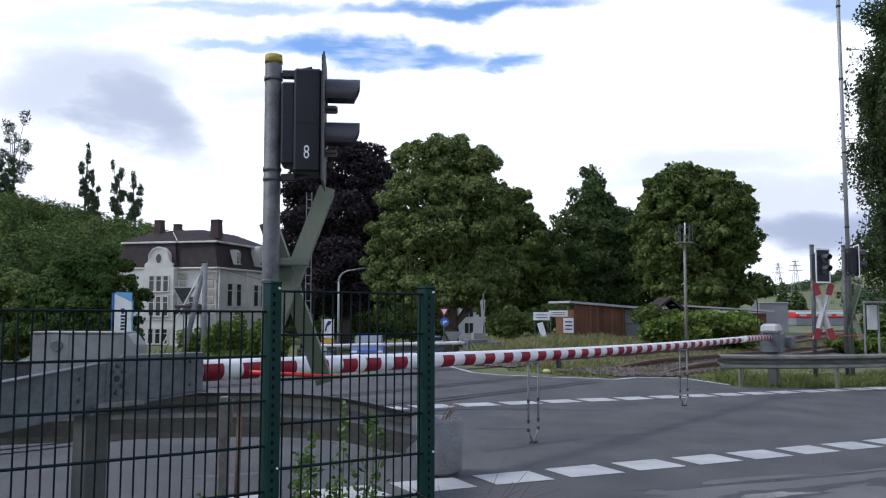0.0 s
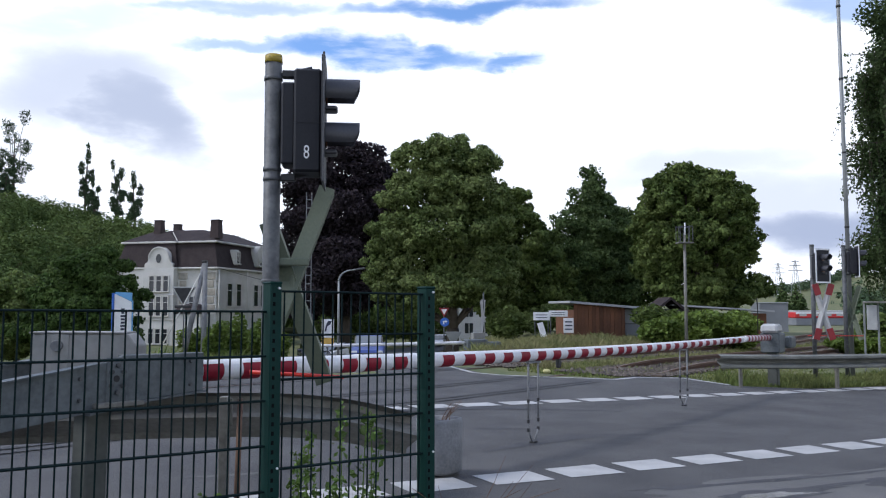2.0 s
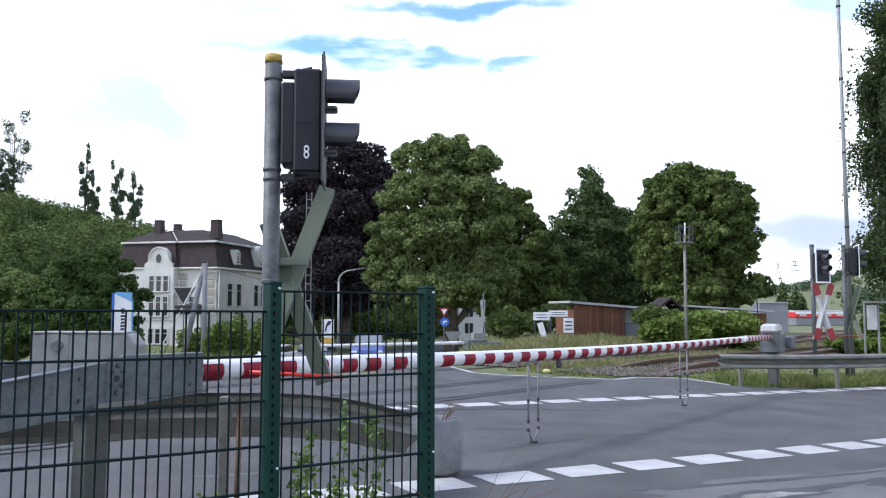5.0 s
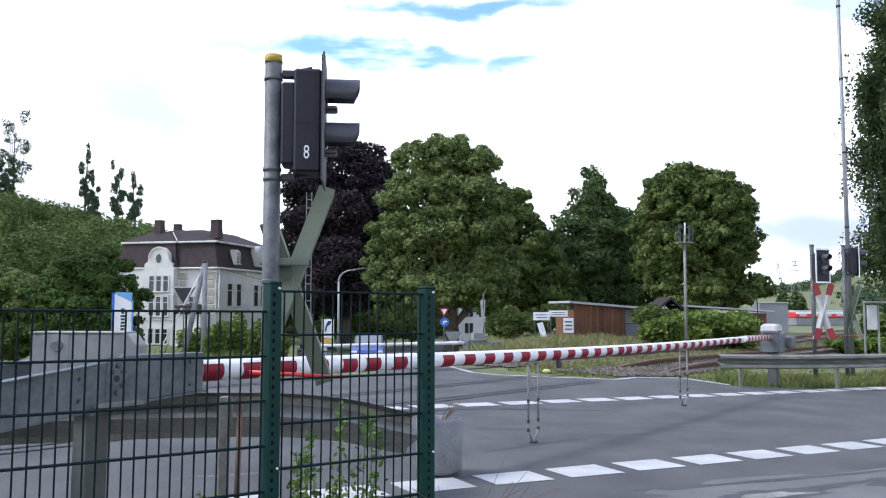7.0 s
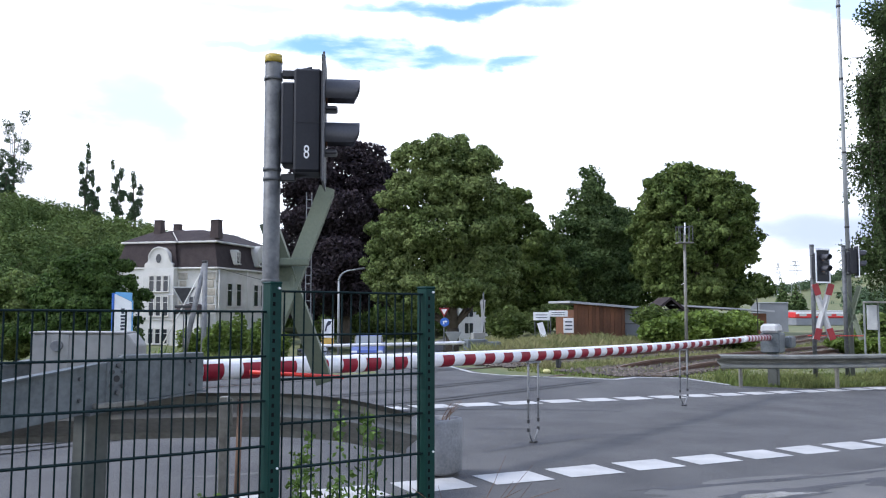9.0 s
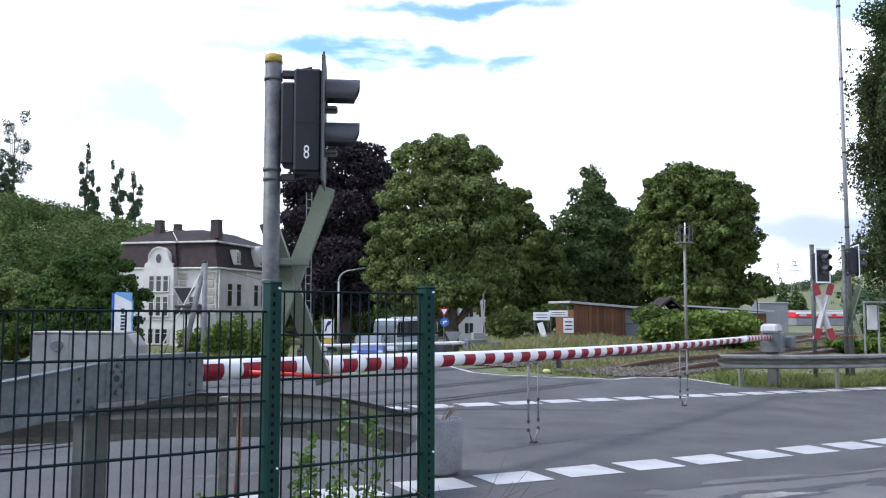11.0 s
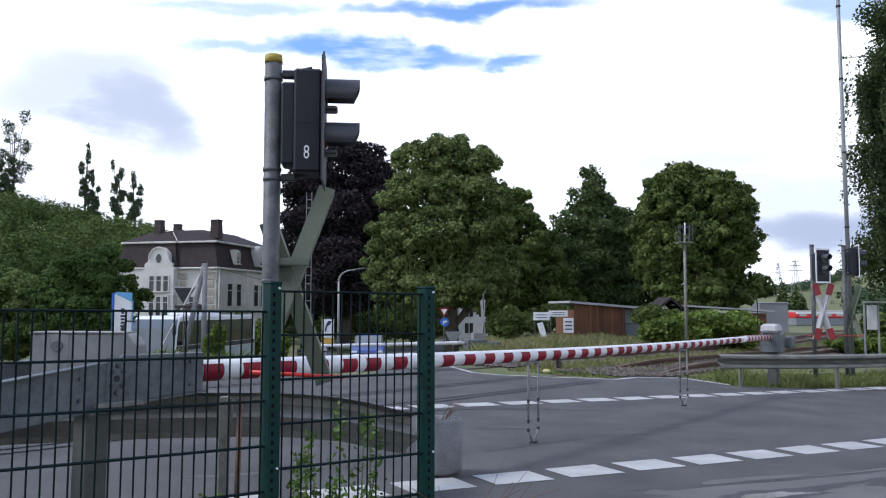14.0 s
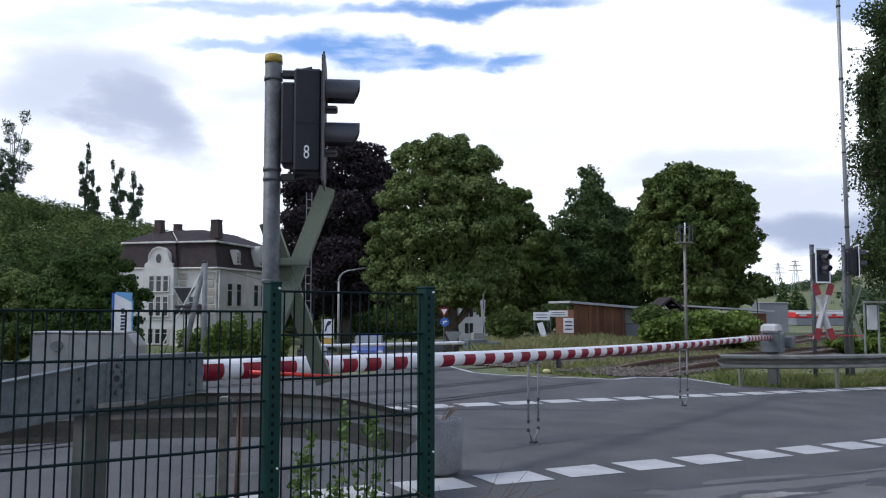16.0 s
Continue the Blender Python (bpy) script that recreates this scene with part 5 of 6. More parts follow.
cottage = thing("cottage", pose(3.6, 96, tz(3.6, 96), 0, 0, 8), "small white house half hidden by trees", "house")
part("wall", box(bm_new(), (0, 0, 2.2), (4.6, 6, 4.4), 0.02), M_STUCCO, cottage)
part("roof", prism(bm_new(), [(-2.7, 4.4), (2.7, 4.4), (0, 6.4)], 6.4), M_SLATE, cottage)
for x in (-1.2, 1.0):
    for z in (1.4, 3.2):
        w = part("window", box(bm_new(), (x, -3.03, z), (0.9, 0.06, 1.1)), M_GLASS, cottage)
        part("frame", box(bm_new(), (x, -3.06, z), (0.08, 0.05, 1.1)), M_FRAME, w)
roofs = thing("red_roof_house", pose(-44, 88, tz(-44, 88), 0, 0, 10), "low house with red tiled roof behind shrubs", "house")
part("wall", box(bm_new(), (0, 0, 1.2), (5.5, 6, 2.4), 0.02), M_STUCCO, roofs)
part("roof", prism(bm_new(), [(-3.2, 2.4), (3.2, 2.4), (2.4, 4.0), (-2.4, 4.0)], 6.6), M_ROOFTILE, roofs)

# ---- sheds beyond the tracks ----
shed = thing("shed", pose(8.95, 48.5, tz(8.95, 48.5), 0, 0, 12), "brown board shed with pale flat sloping roof", "shed")
sz = tz(8.5, 48.5)
W0, H0, H1, DP = 4.3, 1.92 - sz, 1.60 - sz, 3.0
for i in range(14):
    x = -W0 / 2 + (i + 0.5) * W0 * 0.70 / 14
    h = H0 + (H1 - H0) * (x + W0 / 2) / W0
    part("board", box(bm_new(), (x, -DP / 2, h / 2), (W0 * 0.70 / 14 - 0.012, 0.04, h), 0.004), M_BROWN, shed)
part("wall", box(bm_new(), (-W0 / 2 + W0 * 0.35, 0, H1 / 2), (W0 * 0.69, DP - 0.1, H1 - 0.02)), M_BROWN, shed)
part("open_bay", box(bm_new(), (W0 * 0.35, 0.2, H1 / 2), (W0 * 0.28, DP - 0.5, H1 - 0.05)), M_GREYWALL, shed, "dark grey lean-to")
part("roof", prism(bm_new(), [(-W0 / 2 - 0.3, H0 + 0.04), (W0 / 2 + 0.3, H1 - 0.02), (W0 / 2 + 0.3, H1 + 0.1), (-W0 / 2 - 0.3, H0 + 0.16)], DP + 0.6), M_ROOFING, shed, "pale roofing felt")
part("rail", box(bm_new(), (W0 * 0.35, -DP / 2 + 0.1, 0.9), (W0 * 0.28, 0.04, 0.06)), M_GALV, shed)
hut = thing("gabled_hut", pose(13.3, 51, tz(13.3, 51), 0, 0, 0), "dark weathered hut with pitched roof", "shed")
part("wall", box(bm_new(), (0, 0, 0.9), (2.2, 2.4, 1.8), 0.01), M_DARK, hut)
part("roof", prism(bm_new(), [(-1.5, 1.3), (0, 2.5), (1.5, 1.3), (1.4, 1.18), (0, 2.34), (-1.4, 1.18)], 3.0), M_SLATE, hut)
long_shed = thing("long_shed", pose(16.6, 51.5, tz(16.6, 51.5), 0, 0, -6), "low shed with light grey corrugated roof", "shed")
part("wall", box(bm_new(), (0, 0, 0.8), (5.0, 3.0, 1.6), 0.01), M_BROWN, long_shed)
part("roof", prism(bm_new(), [(-2.9, 2.05), (2.9, 1.68), (2.9, 1.78), (-2.9, 2.15)], 3.6), M_ROOFING, long_shed)
container = thing("grey_hall", pose(29.3, 75, tz(29.3, 75), 0, 0, -12), "plain dark grey sheet metal hall", "building")
part("wall", box(bm_new(), (-0.5, 0, 1.2), (2.3, 5, 2.6), 0.02), M_GREYWALL, container)
part("roof_edge", box(bm_new(), (-0.5, 0, 2.52), (2.4, 5.1, 0.08), 0.02), M_ROOFING, container)

# ---- distant train and pylons ----
train = thing("railcar", pose(66, 150, tz(66, 150) - 0.55, 0, 0, 6), "distant red railcar with white stripe in the station", "train")
part("body", box(bm_new(), (0, 0, 2.35), (9.5, 2.9, 1.0), 0.12), M_TRAINRED, train)
part("lower_body", box(bm_new(), (0, 0, 1.2), (9.3, 2.8, 1.3), 0.1), M_GREYWALL, train)
part("roof", box(bm_new(), (0, 0, 3.0), (9.3, 2.7, 0.35), 0.12), M_PALE, train, "pale roof")
part("stripe", box(bm_new(), (0, -1.46, 2.75), (9.4, 0.02, 0.35)), M_WHITE, train, "white stripe")
for x in (-3.4, -1.2, 1.2, 3.4):
    part("window", box(bm_new(), (x, -1.475, 2.4), (1.3, 0.02, 0.4)), M_RIM, train)
    part("bogie", box(bm_new(), (x, 0, 0.3), (1.2, 2.2, 0.6), 0.05), M_DARK, train)


def pylon(x, y, h, label):
    t = thing("power_pylon", pose(x, y, tz(x, y) - 1), label, "pylon", "pylons in the distance")
    bm = bm_new()
    for sx in (-1, 1):
        for sy in (-1, 1):
            rod(bm, (sx * 3, sy * 3, 0), (sx * 0.5, sy * 0.5, h), 0.22, 0.14, 5)
    for i in range(9):
        z0, z1 = h * i / 9, h * (i + 1) / 9
        w0, w1 = 3 - 2.5 * i / 9, 3 - 2.5 * (i + 1) / 9
        rod(bm, (-w0, -w0, z0), (w1, -w1, z1), 0.1, 0.1, 4)
        rod(bm, (w0, -w0, z0), (-w1, -w1, z1), 0.1, 0.1, 4)
    part("tower", bm, M_SIGNBACK, t)
    for z, w in ((0.72, 13), (0.86, 10), (0.97, 6)):
        part("cross_arm", box(bm_new(), (0, 0, h * z), (w, 0.6, 0.5), taper=(0.9, 0.5)), M_SIGNBACK, t)


pylon(277, 700, 29, "grey lattice power pylon on a distant hill")
pylon(287, 690, 30, "grey lattice power pylon on a distant hill")

# ---- poles, signs and equipment beyond the tracks ----
wp = thing("telegraph_pole", pose(7.72, 27, tz(7.72, 27)), "grey wooden pole with a small metal cage on top", "pole")
part("shaft", rod(bm_new(), (0, 0, -0.1), (0, 0, 4.1), 0.06, 0.042, 12), M_GALVD, wp)
part("cage_floor", box(bm_new(), (0, 0, 3.85), (0.48, 0.4, 0.04), 0.005), M_GALVD, wp)
for x in (-0.22, -0.08, 0.08, 0.22):
    for y in (-0.17, 0.17):
        part("cage_bar", rod(bm_new(), (x, y, 3.85), (x, y, 4.38), 0.012, 0.012, 6), M_GALV, wp)
for y in (-0.17, 0.17):
    part("cage_rail", rod(bm_new(), (-0.22, y, 4.37), (0.22, y, 4.37), 0.014, 0.014, 6), M_GALV, wp)
part("insulator", rod(bm_new(), (0.02, 0, 4.1), (0.02, 0, 4.5), 0.03, 0.02, 8), M_WHITE, wp)


def sign_post(name, x, y, h, label, rz=0):
    t = thing(name, pose(x, y, tz(x, y), 0, 0, rz), label, "sign")
    part("post", rod(bm_new(), (0, 0, -0.1), (0, 0, h), 0.03, 0.03, 10), M_GALV, t)
    return t


tri = lambda r: [(0, -r), (r * 0.94, r * 0.62), (-r * 0.94, r * 0.62)]
zs = tz(0.05, 42)
sg = sign_post("give_way_sign", 0.05, 42, 1.72 - zs, "red and white give-way sign above a blue round sign", 6)
part("triangle", prism(bm_new(), tri(0.28), 0.02, pose(0, -0.05, 1.50 - zs), 0.006), M_SIGNRED, sg)
part("triangle_field", prism(bm_new(), tri(0.16), 0.01, pose(0, -0.064, 1.51 - zs)), M_WHITE, sg)
part("blue_disc", prism(bm_new(), disc(0.22, 24), 0.02, pose(0.03, -0.05, 0.98 - zs)), M_BLUE, sg)
part("white_arrow", prism(bm_new(), [(-0.09, -0.1), (-0.03, -0.1), (-0.03, 0.0), (0.04, 0.0), (0.04, -0.05), (0.13, 0.03), (0.04, 0.11), (0.04, 0.06), (-0.09, 0.06)], 0.008, pose(0.03, -0.066, 0.98 - zs)), M_WHITE, sg)
sg = sign_post("give_way_sign", 0.45, 38, 0.62 - tz(0.45, 38), "grey back of a give-way sign beside the far road", 12)
part("triangle", prism(bm_new(), tri(0.42), 0.02, pose(0, -0.05, 0.35 - tz(0.45, 38)), 0.006), M_SIGNBACK, sg)
sg = sign_post("give_way_sign", -12.2, 40, 2.7 - tz(-12.2, 40), "grey back of a give-way sign beside the valley road", 10)
part("triangle_rim", prism(bm_new(), tri(0.60), 0.02, pose(0, -0.04, 2.3 - tz(-12.2, 40)), 0.006), M_PALE, sg, "pale folded rim")
part("triangle", prism(bm_new(), tri(0.50), 0.02, pose(0, -0.054, 2.3 - tz(-12.2, 40)), 0.006), M_DARK, sg, "dark back plate")

zb = tz(-5.9, 44)
sg = sign_post("direction_sign", -5.95, 44, 1.15 - zb, "white direction sign with black figure and yellow panel", 4)
part("panel", box(bm_new(), (0, -0.05, 0.62 - zb), (0.62, 0.03, 0.95), 0.01), M_WHITE, sg)
part("figure", prism(bm_new(), [(-0.18, -0.25), (-0.08, -0.25), (-0.02, 0.02), (0.12, 0.1), (0.2, 0.28), (0.02, 0.3), (-0.08, 0.12)], 0.01, pose(0.0, -0.075, 0.72 - zb)), M_INK, sg)
part("yellow_panel", box(bm_new(), (0, -0.05, -0.03 - zb), (0.62, 0.03, 0.3), 0.01), M_YPANEL, sg)
sg = sign_post("direction_sign", -6.6, 43, 1.2 - zb, "narrow grey board on a post", 4)
part("panel", box(bm_new(), (0, -0.05, 0.75 - zb), (0.14, 0.03, 1.2), 0.01), M_GALV, sg)


def white_board(x, y, w, h, z, label, bars, rz=0):
    b = tz(x, y)
    t = thing("notice_board", pose(x, y, b, 0, 0, rz), label, "sign", "white boards in the grass")
    for s in (-1, 1):
        part("post", rod(bm_new(), (s * w * 0.4, 0.03, -0.1), (s * w * 0.4, 0.03, z + h / 2 - b), 0.025, 0.025, 8), M_GALV, t)
    p = part("panel", box(bm_new(), (0, 0, z - b), (w, 0.03, h), 0.008), M_WHITE, t)
    for i in range(bars):
        part("text_bar", box(bm_new(), (0, -0.019, z - b + h * (0.5 - (i + 1) / (bars + 1))), (w * 0.7, 0.006, h * 0.09)), M_INK, p)


white_board(5.1, 44, 0.85, 0.42, 1.25, "white board with dark writing in dry grass", 2)
white_board(6.1, 45, 1.0, 0.32, 1.38, "long white board beside a brown shed", 2)
white_board(6.42, 43.5, 0.52, 0.75, 0.78, "white board with red frame beside a brown shed", 3)
rack = thing("leaning_board", pose(5.2, 43, tz(5.2, 43), 0, -16, 0), "white board leaning in dry grass", "board")
part("panel", box(bm_new(), (0, 0, 0.62), (0.3, 0.04, 0.95), 0.01), M_WHITE, rack)
marker = thing("marker_post", pose(11.0, 46, tz(11.0, 46), 0, -10, 0), "white leaning marker post before a shed", "post")
part("stake", box(bm_new(), (0, 0, 0.5), (0.12, 0.06, 1.0), 0.01), M_WHITE, marker)

totem = thing("advertising_pillar", pose(-20.8, 55, tz(-20.8, 55), 0, 0, 16) @ Matrix.Scale(1.83, 4), "white and blue advertising pillar with slanted top", "sign")
hz = (2.72 - tz(-20.8, 55)) / 1.83
part("panel", prism(bm_new(), [(-0.24, 0.0), (0.34, 0.0), (0.34, hz - 0.35), (-0.24, hz - 0.06)], 0.2, None, 0.01), M_WHITE, totem)
part("blue_edge", box(bm_new(), (-0.285, 0, (hz - 0.04) / 2), (0.085, 0.22, hz - 0.04), 0.006), M_BLUE, totem, "blue edge panel")
part("blue_wedge", prism(bm_new(), [(-0.24, hz - 0.05), (0.34, hz - 0.34), (0.34, hz - 0.02), (-0.2, hz)], 0.2, None, 0.004), M_LIGHTBLUE, totem, "light blue slanted head panel")
part("blue_side", box(bm_new(), (0.36, 0, (hz - 0.3) / 2), (0.03, 0.22, hz - 0.3), 0.004), M_LIGHTBLUE, totem)
for i, q in enumerate((0.16, 0.13, 0.15, 0.13, 0.13, 0.15, 0.10, 0.12)):
    part("text_bar", box(bm_new(), (0.05, -0.104, hz - 1.42 + i * 0.115), (q, 0.006, 0.075)), M_INK, totem, "dark lettering bar")
part("swoosh", pipe(bm_new(), [(-0.12, -0.106, hz - 1.42), (-0.06, -0.106, hz - 1.5), (0.1, -0.106, hz - 1.6), (0.2, -0.106, hz - 1.62)], 0.015, 5), M_INK, totem)

am = thing("strutted_mast", pose(-11.25, 40, tz(-11.25, 40), 0, 0, 0), "grey concrete mast with slanting strut and guy rod", "mast")
az = 3.85 - tz(-11.25, 40)
part("shaft", rod(bm_new(), (0, 0, -0.1), (0.02, 0, az), 0.14, 0.11, 12), M_CONCRETE, am)
part("strut", rod(bm_new(), (-1.22, 0.3, -0.1), (-0.02, 0, az - 0.1), 0.14, 0.11, 12), M_CONCRETE, am)
part("guy_rod", rod(bm_new(), (-2.5, -0.6, -0.1), (-0.05, 0, az - 0.25), 0.03, 0.03, 8), M_TRIM, am)
part("head", box(bm_new(), (0, 0, az), (0.22, 0.3, 0.12), 0.02), M_DARK, am)
part("tensioner", box(bm_new(), (-0.95, -0.2, az * 0.60), (0.75, 0.12, 0.14), 0.03), M_DARK, am)
cable = thing("overhead_cable", pose(0, 0, 0), "thin black overhead cable", "cable")
part("wire", pipe(bm_new(), [(-11.2 + 4.9 * k / 8, 40 + 2 * k / 8, 3.75 - 1.2 * k / 8 - 0.5 * (k / 8) * (1 - k / 8)) for k in range(9)], 0.012, 5), M_DARK, cable)

lz = tz(-5.9, 48)
lamp = thing("street_lamp", pose(-5.9, 48, lz), "grey street lamp with curved arm", "street lamp")
arc = [(0, 0, -0.1), (0, 0, 3.2 - lz)] + [(0.75 - 0.75 * math.cos(a), 0, 3.2 - lz + 0.62 * math.sin(a)) for a in [math.pi / 2 * i / 7 for i in range(1, 8)]] + [(1.0, 0, 3.88 - lz)]
part("post", pipe(bm_new(), arc, lambda k: 0.065 - 0.03 * k, 10), M_SIGNBACK, lamp)
part("lamp_head", box(bm_new(), (1.22, 0, 3.90 - lz), (0.5, 0.16, 0.1), 0.03, rot=(0, -8, 0)), M_GALV, lamp)

lm = thing("lattice_mast", pose(-7.15, 45, tz(-7.15, 45), 0, 0, 10), "slim white lattice mast", "mast")
mz = 7.9 - tz(-7.15, 45)
for x in (-0.14, 0.14):
    part("chord", box(bm_new(), (x, 0, mz / 2 - 0.05), (0.05, 0.05, mz), 0.005), M_CONCRETE, lm)
for i in range(int(mz / 0.45)):
    part("rung", box(bm_new(), (0, 0, 0.3 + i * 0.45), (0.26, 0.03, 0.05)), M_CONCRETE, lm)

# the barrier on the far side of the tracks
fb, fboom = barrier(pose(1.3, 31.5, tz(1.3, 31.5) - 0.74, 0, 0, -163), 6.0, False, 0.06)
part("gearbox", box(bm_new(), (0.1, 0, 1.0), (0.8, 0.5, 0.4), 0.03), M_CAST, fb)
part("column", box(bm_new(), (0.1, 0, 0.5), (0.22, 0.22, 0.8), 0.01), M_GALVD, fb)
part("counterweight", box(bm_new(), (-0.5, 0, 1.0), (0.7, 0.4, 0.22), 0.03), M_CAST, fb)
fc = sign_post("crossing_sign", 1.62, 34, 2.3, "pale grey crossbuck on a grey post across the tracks", 20)
add_crossbuck(fc, pose(0, -0.05, 1.35, 0, 0, 50), M_PALE, False, w=0.2, length=1.35, spread=16)
part("relay_box", box(bm_new(), (-0.2, 0.1, 0.35), (0.5, 0.3, 0.7), 0.02), M_CABINET, fc)

info = thing("timetable_case", pose(13.1, 26, tz(13.1, 26) + 0.0, 0, 0, -10), "pale display case on posts beside the road", "display case")
for x in (-0.2, 0.2):
    part("post", box(bm_new(), (x, 0, 1.0), (0.05, 0.05, 2.2), 0.005), M_SIGNBACK, info)
part("case", box(bm_new(), (0.02, 0, 1.66), (0.29, 0.08, 0.76), 0.01), M_PALE, info)
part("hood", box(bm_new(), (0.2, 0, 2.12), (0.8, 0.3, 0.06), 0.01), M_GALVD, info)


# ---- weeping birch beside the road ----
def weeping(x, y, height, seed, label, arms, strands):
    rng = np.random.default_rng(seed)
    t = thing("weeping_birch", pose(x, y, tz(x, y)), label, "tree")
    bm = bm_new()
    pipe(bm, [(0, 0, -0.1), (0.1, 0, height * 0.35), (-0.05, 0.1, height * 0.7), (0, 0, height)], lambda k: 0.22 * (1.1 - k) + 0.02, 10)
    part("trunk", bm, M_BIRCHBARK, t)
    core = [(rng.normal() * 0.5, rng.normal() * 0.5, height * (0.25 + 0.72 * k / 15), 1.5 - 0.04 * k, 0.9) for k in range(16)]
    knots = [(l[0] + d[0] * l[3], l[1] + d[1] * l[3], l[2] + d[2], 0.42, 0.55) for l in core for d in rng.normal(size=(9, 3)) * 0.62]
    v, f = leaves(blobs_points(knots, 30000, rng, 0.2), 0.07, rng, 0.9, 0.25)
    pydata("crown", v, f, M_WEEP, t)
    made = []
    for i in range(arms):
        a = math.tau * i / arms + rng.uniform(-0.3, 0.3)
        z0 = height * rng.uniform(0.28, 0.95)
        reach = rng.uniform(1.1, 2.2) * (1.15 - 0.5 * z0 / height)
        rise = rng.uniform(0.3, 1.2)
        if i < 2:
            a, z0, reach, rise = math.pi + 0.1 * i, height * (0.58 + 0.24 * i), 2.3, 0.4
        limb = [Vector((0, 0, z0)), Vector((math.cos(a) * reach * 0.5, math.sin(a) * reach * 0.5, z0 + rise)), Vector((math.cos(a) * reach, math.sin(a) * reach, z0 + rise * 0.9))]
        o = limb[0]
        bm = bm_new()
        pipe(bm, [p - o for p in limb], lambda k: 0.03 * (1.1 - k) + 0.005, 6)
        cs = []
        for s in range(12 if i < 2 else strands):
            u = rng.uniform(0.2, 1.0)
            p = limb[0].lerp(limb[1], u * 2) if u < 0.5 else limb[1].lerp(limb[2], u * 2 - 1)
            p = p + Vector((rng.normal(), rng.normal(), 0)) * 0.22 - o
            ln = rng.uniform(0.7, 2.3)
            sway = Vector((rng.normal(), rng.normal(), 0)) * 0.1
            q = p + Vector((0, 0, -ln)) + sway * ln
            rod(bm, p, q, 0.006, 0.002, 3, False)
            for k in range(int(ln * 34)):
                w = rng.random()
                cs.append(tuple(p.lerp(q, w) + Vector((rng.normal(), rng.normal(), rng.normal())) * 0.07))
        b = part("branch", bm, M_BARK, t, "", pose(*o))
        v, f = leaves(np.array(cs), 0.066, rng, 0.9, 0.25)
        pydata("foliage", v, f, M_WEEP, b)
        made.append((b, o, a))
    return t, made


birch, birch_limbs = weeping(15.0, 26.6, 11.8, 71, "weeping birch with hanging leafy strands in the wind", 44, 60)
birch_two, birch_two_limbs = weeping(17.2, 29.0, 13.0, 72, "tall weeping birch behind the roadside", 26, 24)


# ---- grass and weeds ----
def grass(name, count, place, h, material, label, seed, w=0.012, lean=0.35):
    rng = np.random.default_rng(seed)
    v, f = [], []
    for _ in range(count):
        x, y = place(rng)
        if (on_road(x, y) and y > 6) or on_far_road(x, y):
            continue
        z = tz(x, y) - 0.02
        k = h * rng.uniform(0.4, 1.15) * (0.55 + 0.9 * max(0.0, noise.noise((x * 0.7, y * 0.7, seed)) + 0.35))
        a, ww = rng.uniform(0, math.tau), w * rng.uniform(0.7, 1.6)
        dx, dy = math.cos(a) * ww, math.sin(a) * ww
        lx, ly = rng.normal() * lean * k, rng.normal() * lean * k
        i = len(v)
        v += [(x - dx, y - dy, z), (x + dx, y + dy, z), (x + lx * 0.4 + dx * 0.7, y + ly * 0.4 + dy * 0.7, z + k * 0.6), (x + lx, y + ly, z + k)]
        f += [(i, i + 1, i + 2), (i, i + 2, i + 3)]
    tagged(pydata(name, v, f, material), label, "grass", kind="stuff")


def along(lo, hi, o0, o1, power=1.0):
    def place(rng):
        p = TRACK_AT + TD * (lo + (hi - lo) * rng.random() ** power) + TN * rng.uniform(o0, o1)
        return p.x, p.y

    def clear(rng):
        x, y = place(rng)
        while x < 1.0 + 0.3 * max(0.0, 24 - y) and y < 62:
            x, y = place(rng)
        return x, y
    return clear


def verge(rng):
    u = rng.random() ** 0.8
    x = 6.6 + 14 * u
    edge = 19.25 + max(0, (x - 8.2)) * 0.56 if x > 8.2 else 19.2
    return x, edge + 0.05 + 2.6 * rng.random() ** 1.3


grass("verge_grass", 34000, verge, 0.20, M_BLADE, "green grass and weeds along the road edge under the guardrail", 1, 0.012)
grass("track_grass", 12000, along(5.8, 42, -2.6, 3.2, 1.5), 0.11, M_BLADE, "green weeds between the rails", 2, 0.014)
grass("dry_grass", 46000, along(4.5, 44, 6.0, 15, 1.2), 0.42, M_DRY, "tall dry straw coloured grass beyond the tracks", 3, 0.011)
grass("middle_grass", 9000, along(7.4, 40, 1.9, 3.7, 1.4), 0.17, M_DRY, "dry and green grass between two tracks", 4, 0.014)
grass("bank_grass", 15000, lambda rng: (rng.uniform(-26, -8), rng.uniform(24, 40)), 0.5, M_BLADE, "rough green grass on the bank", 6, 0.02)
grass("fence_grass", 1500, lambda rng: (rng.uniform(-2.0, 0.3), 4.5 + rng.uniform(-0.3, 0.7)), 0.42, M_BLADE, "green grass tufts at the foot of the fence", 7, 0.006)
stones = thing("painted_stone", pose(2.6, 21.4, tz(2.6, 21.4)), "pale painted stone beside the rails", "stone")
part("stone_body", box(bm_new(), (0, 0, 0.05), (0.19, 0.15, 0.11), 0.04), M_PALEYELLOW, stones)


# ---- vehicles ----
def wheel(parent, x, y, r, w):
    t = part("wheel", rod(bm_new(), (0, -w / 2, 0), (0, w / 2, 0), r, r, 24), M_TYRE, parent, "black tyre with steel rim", pose(x, y, r))
    part("rim", rod(bm_new(), (0, -w / 2 - 0.01, 0), (0, w / 2 + 0.01, 0), r * 0.6, r * 0.6, 18), M_RIM, t)
    return t


def side_plate(pts, y, th, bevel=0.0):
    return prism(bm_new(), pts, th, pose(0, y, 0), bevel)


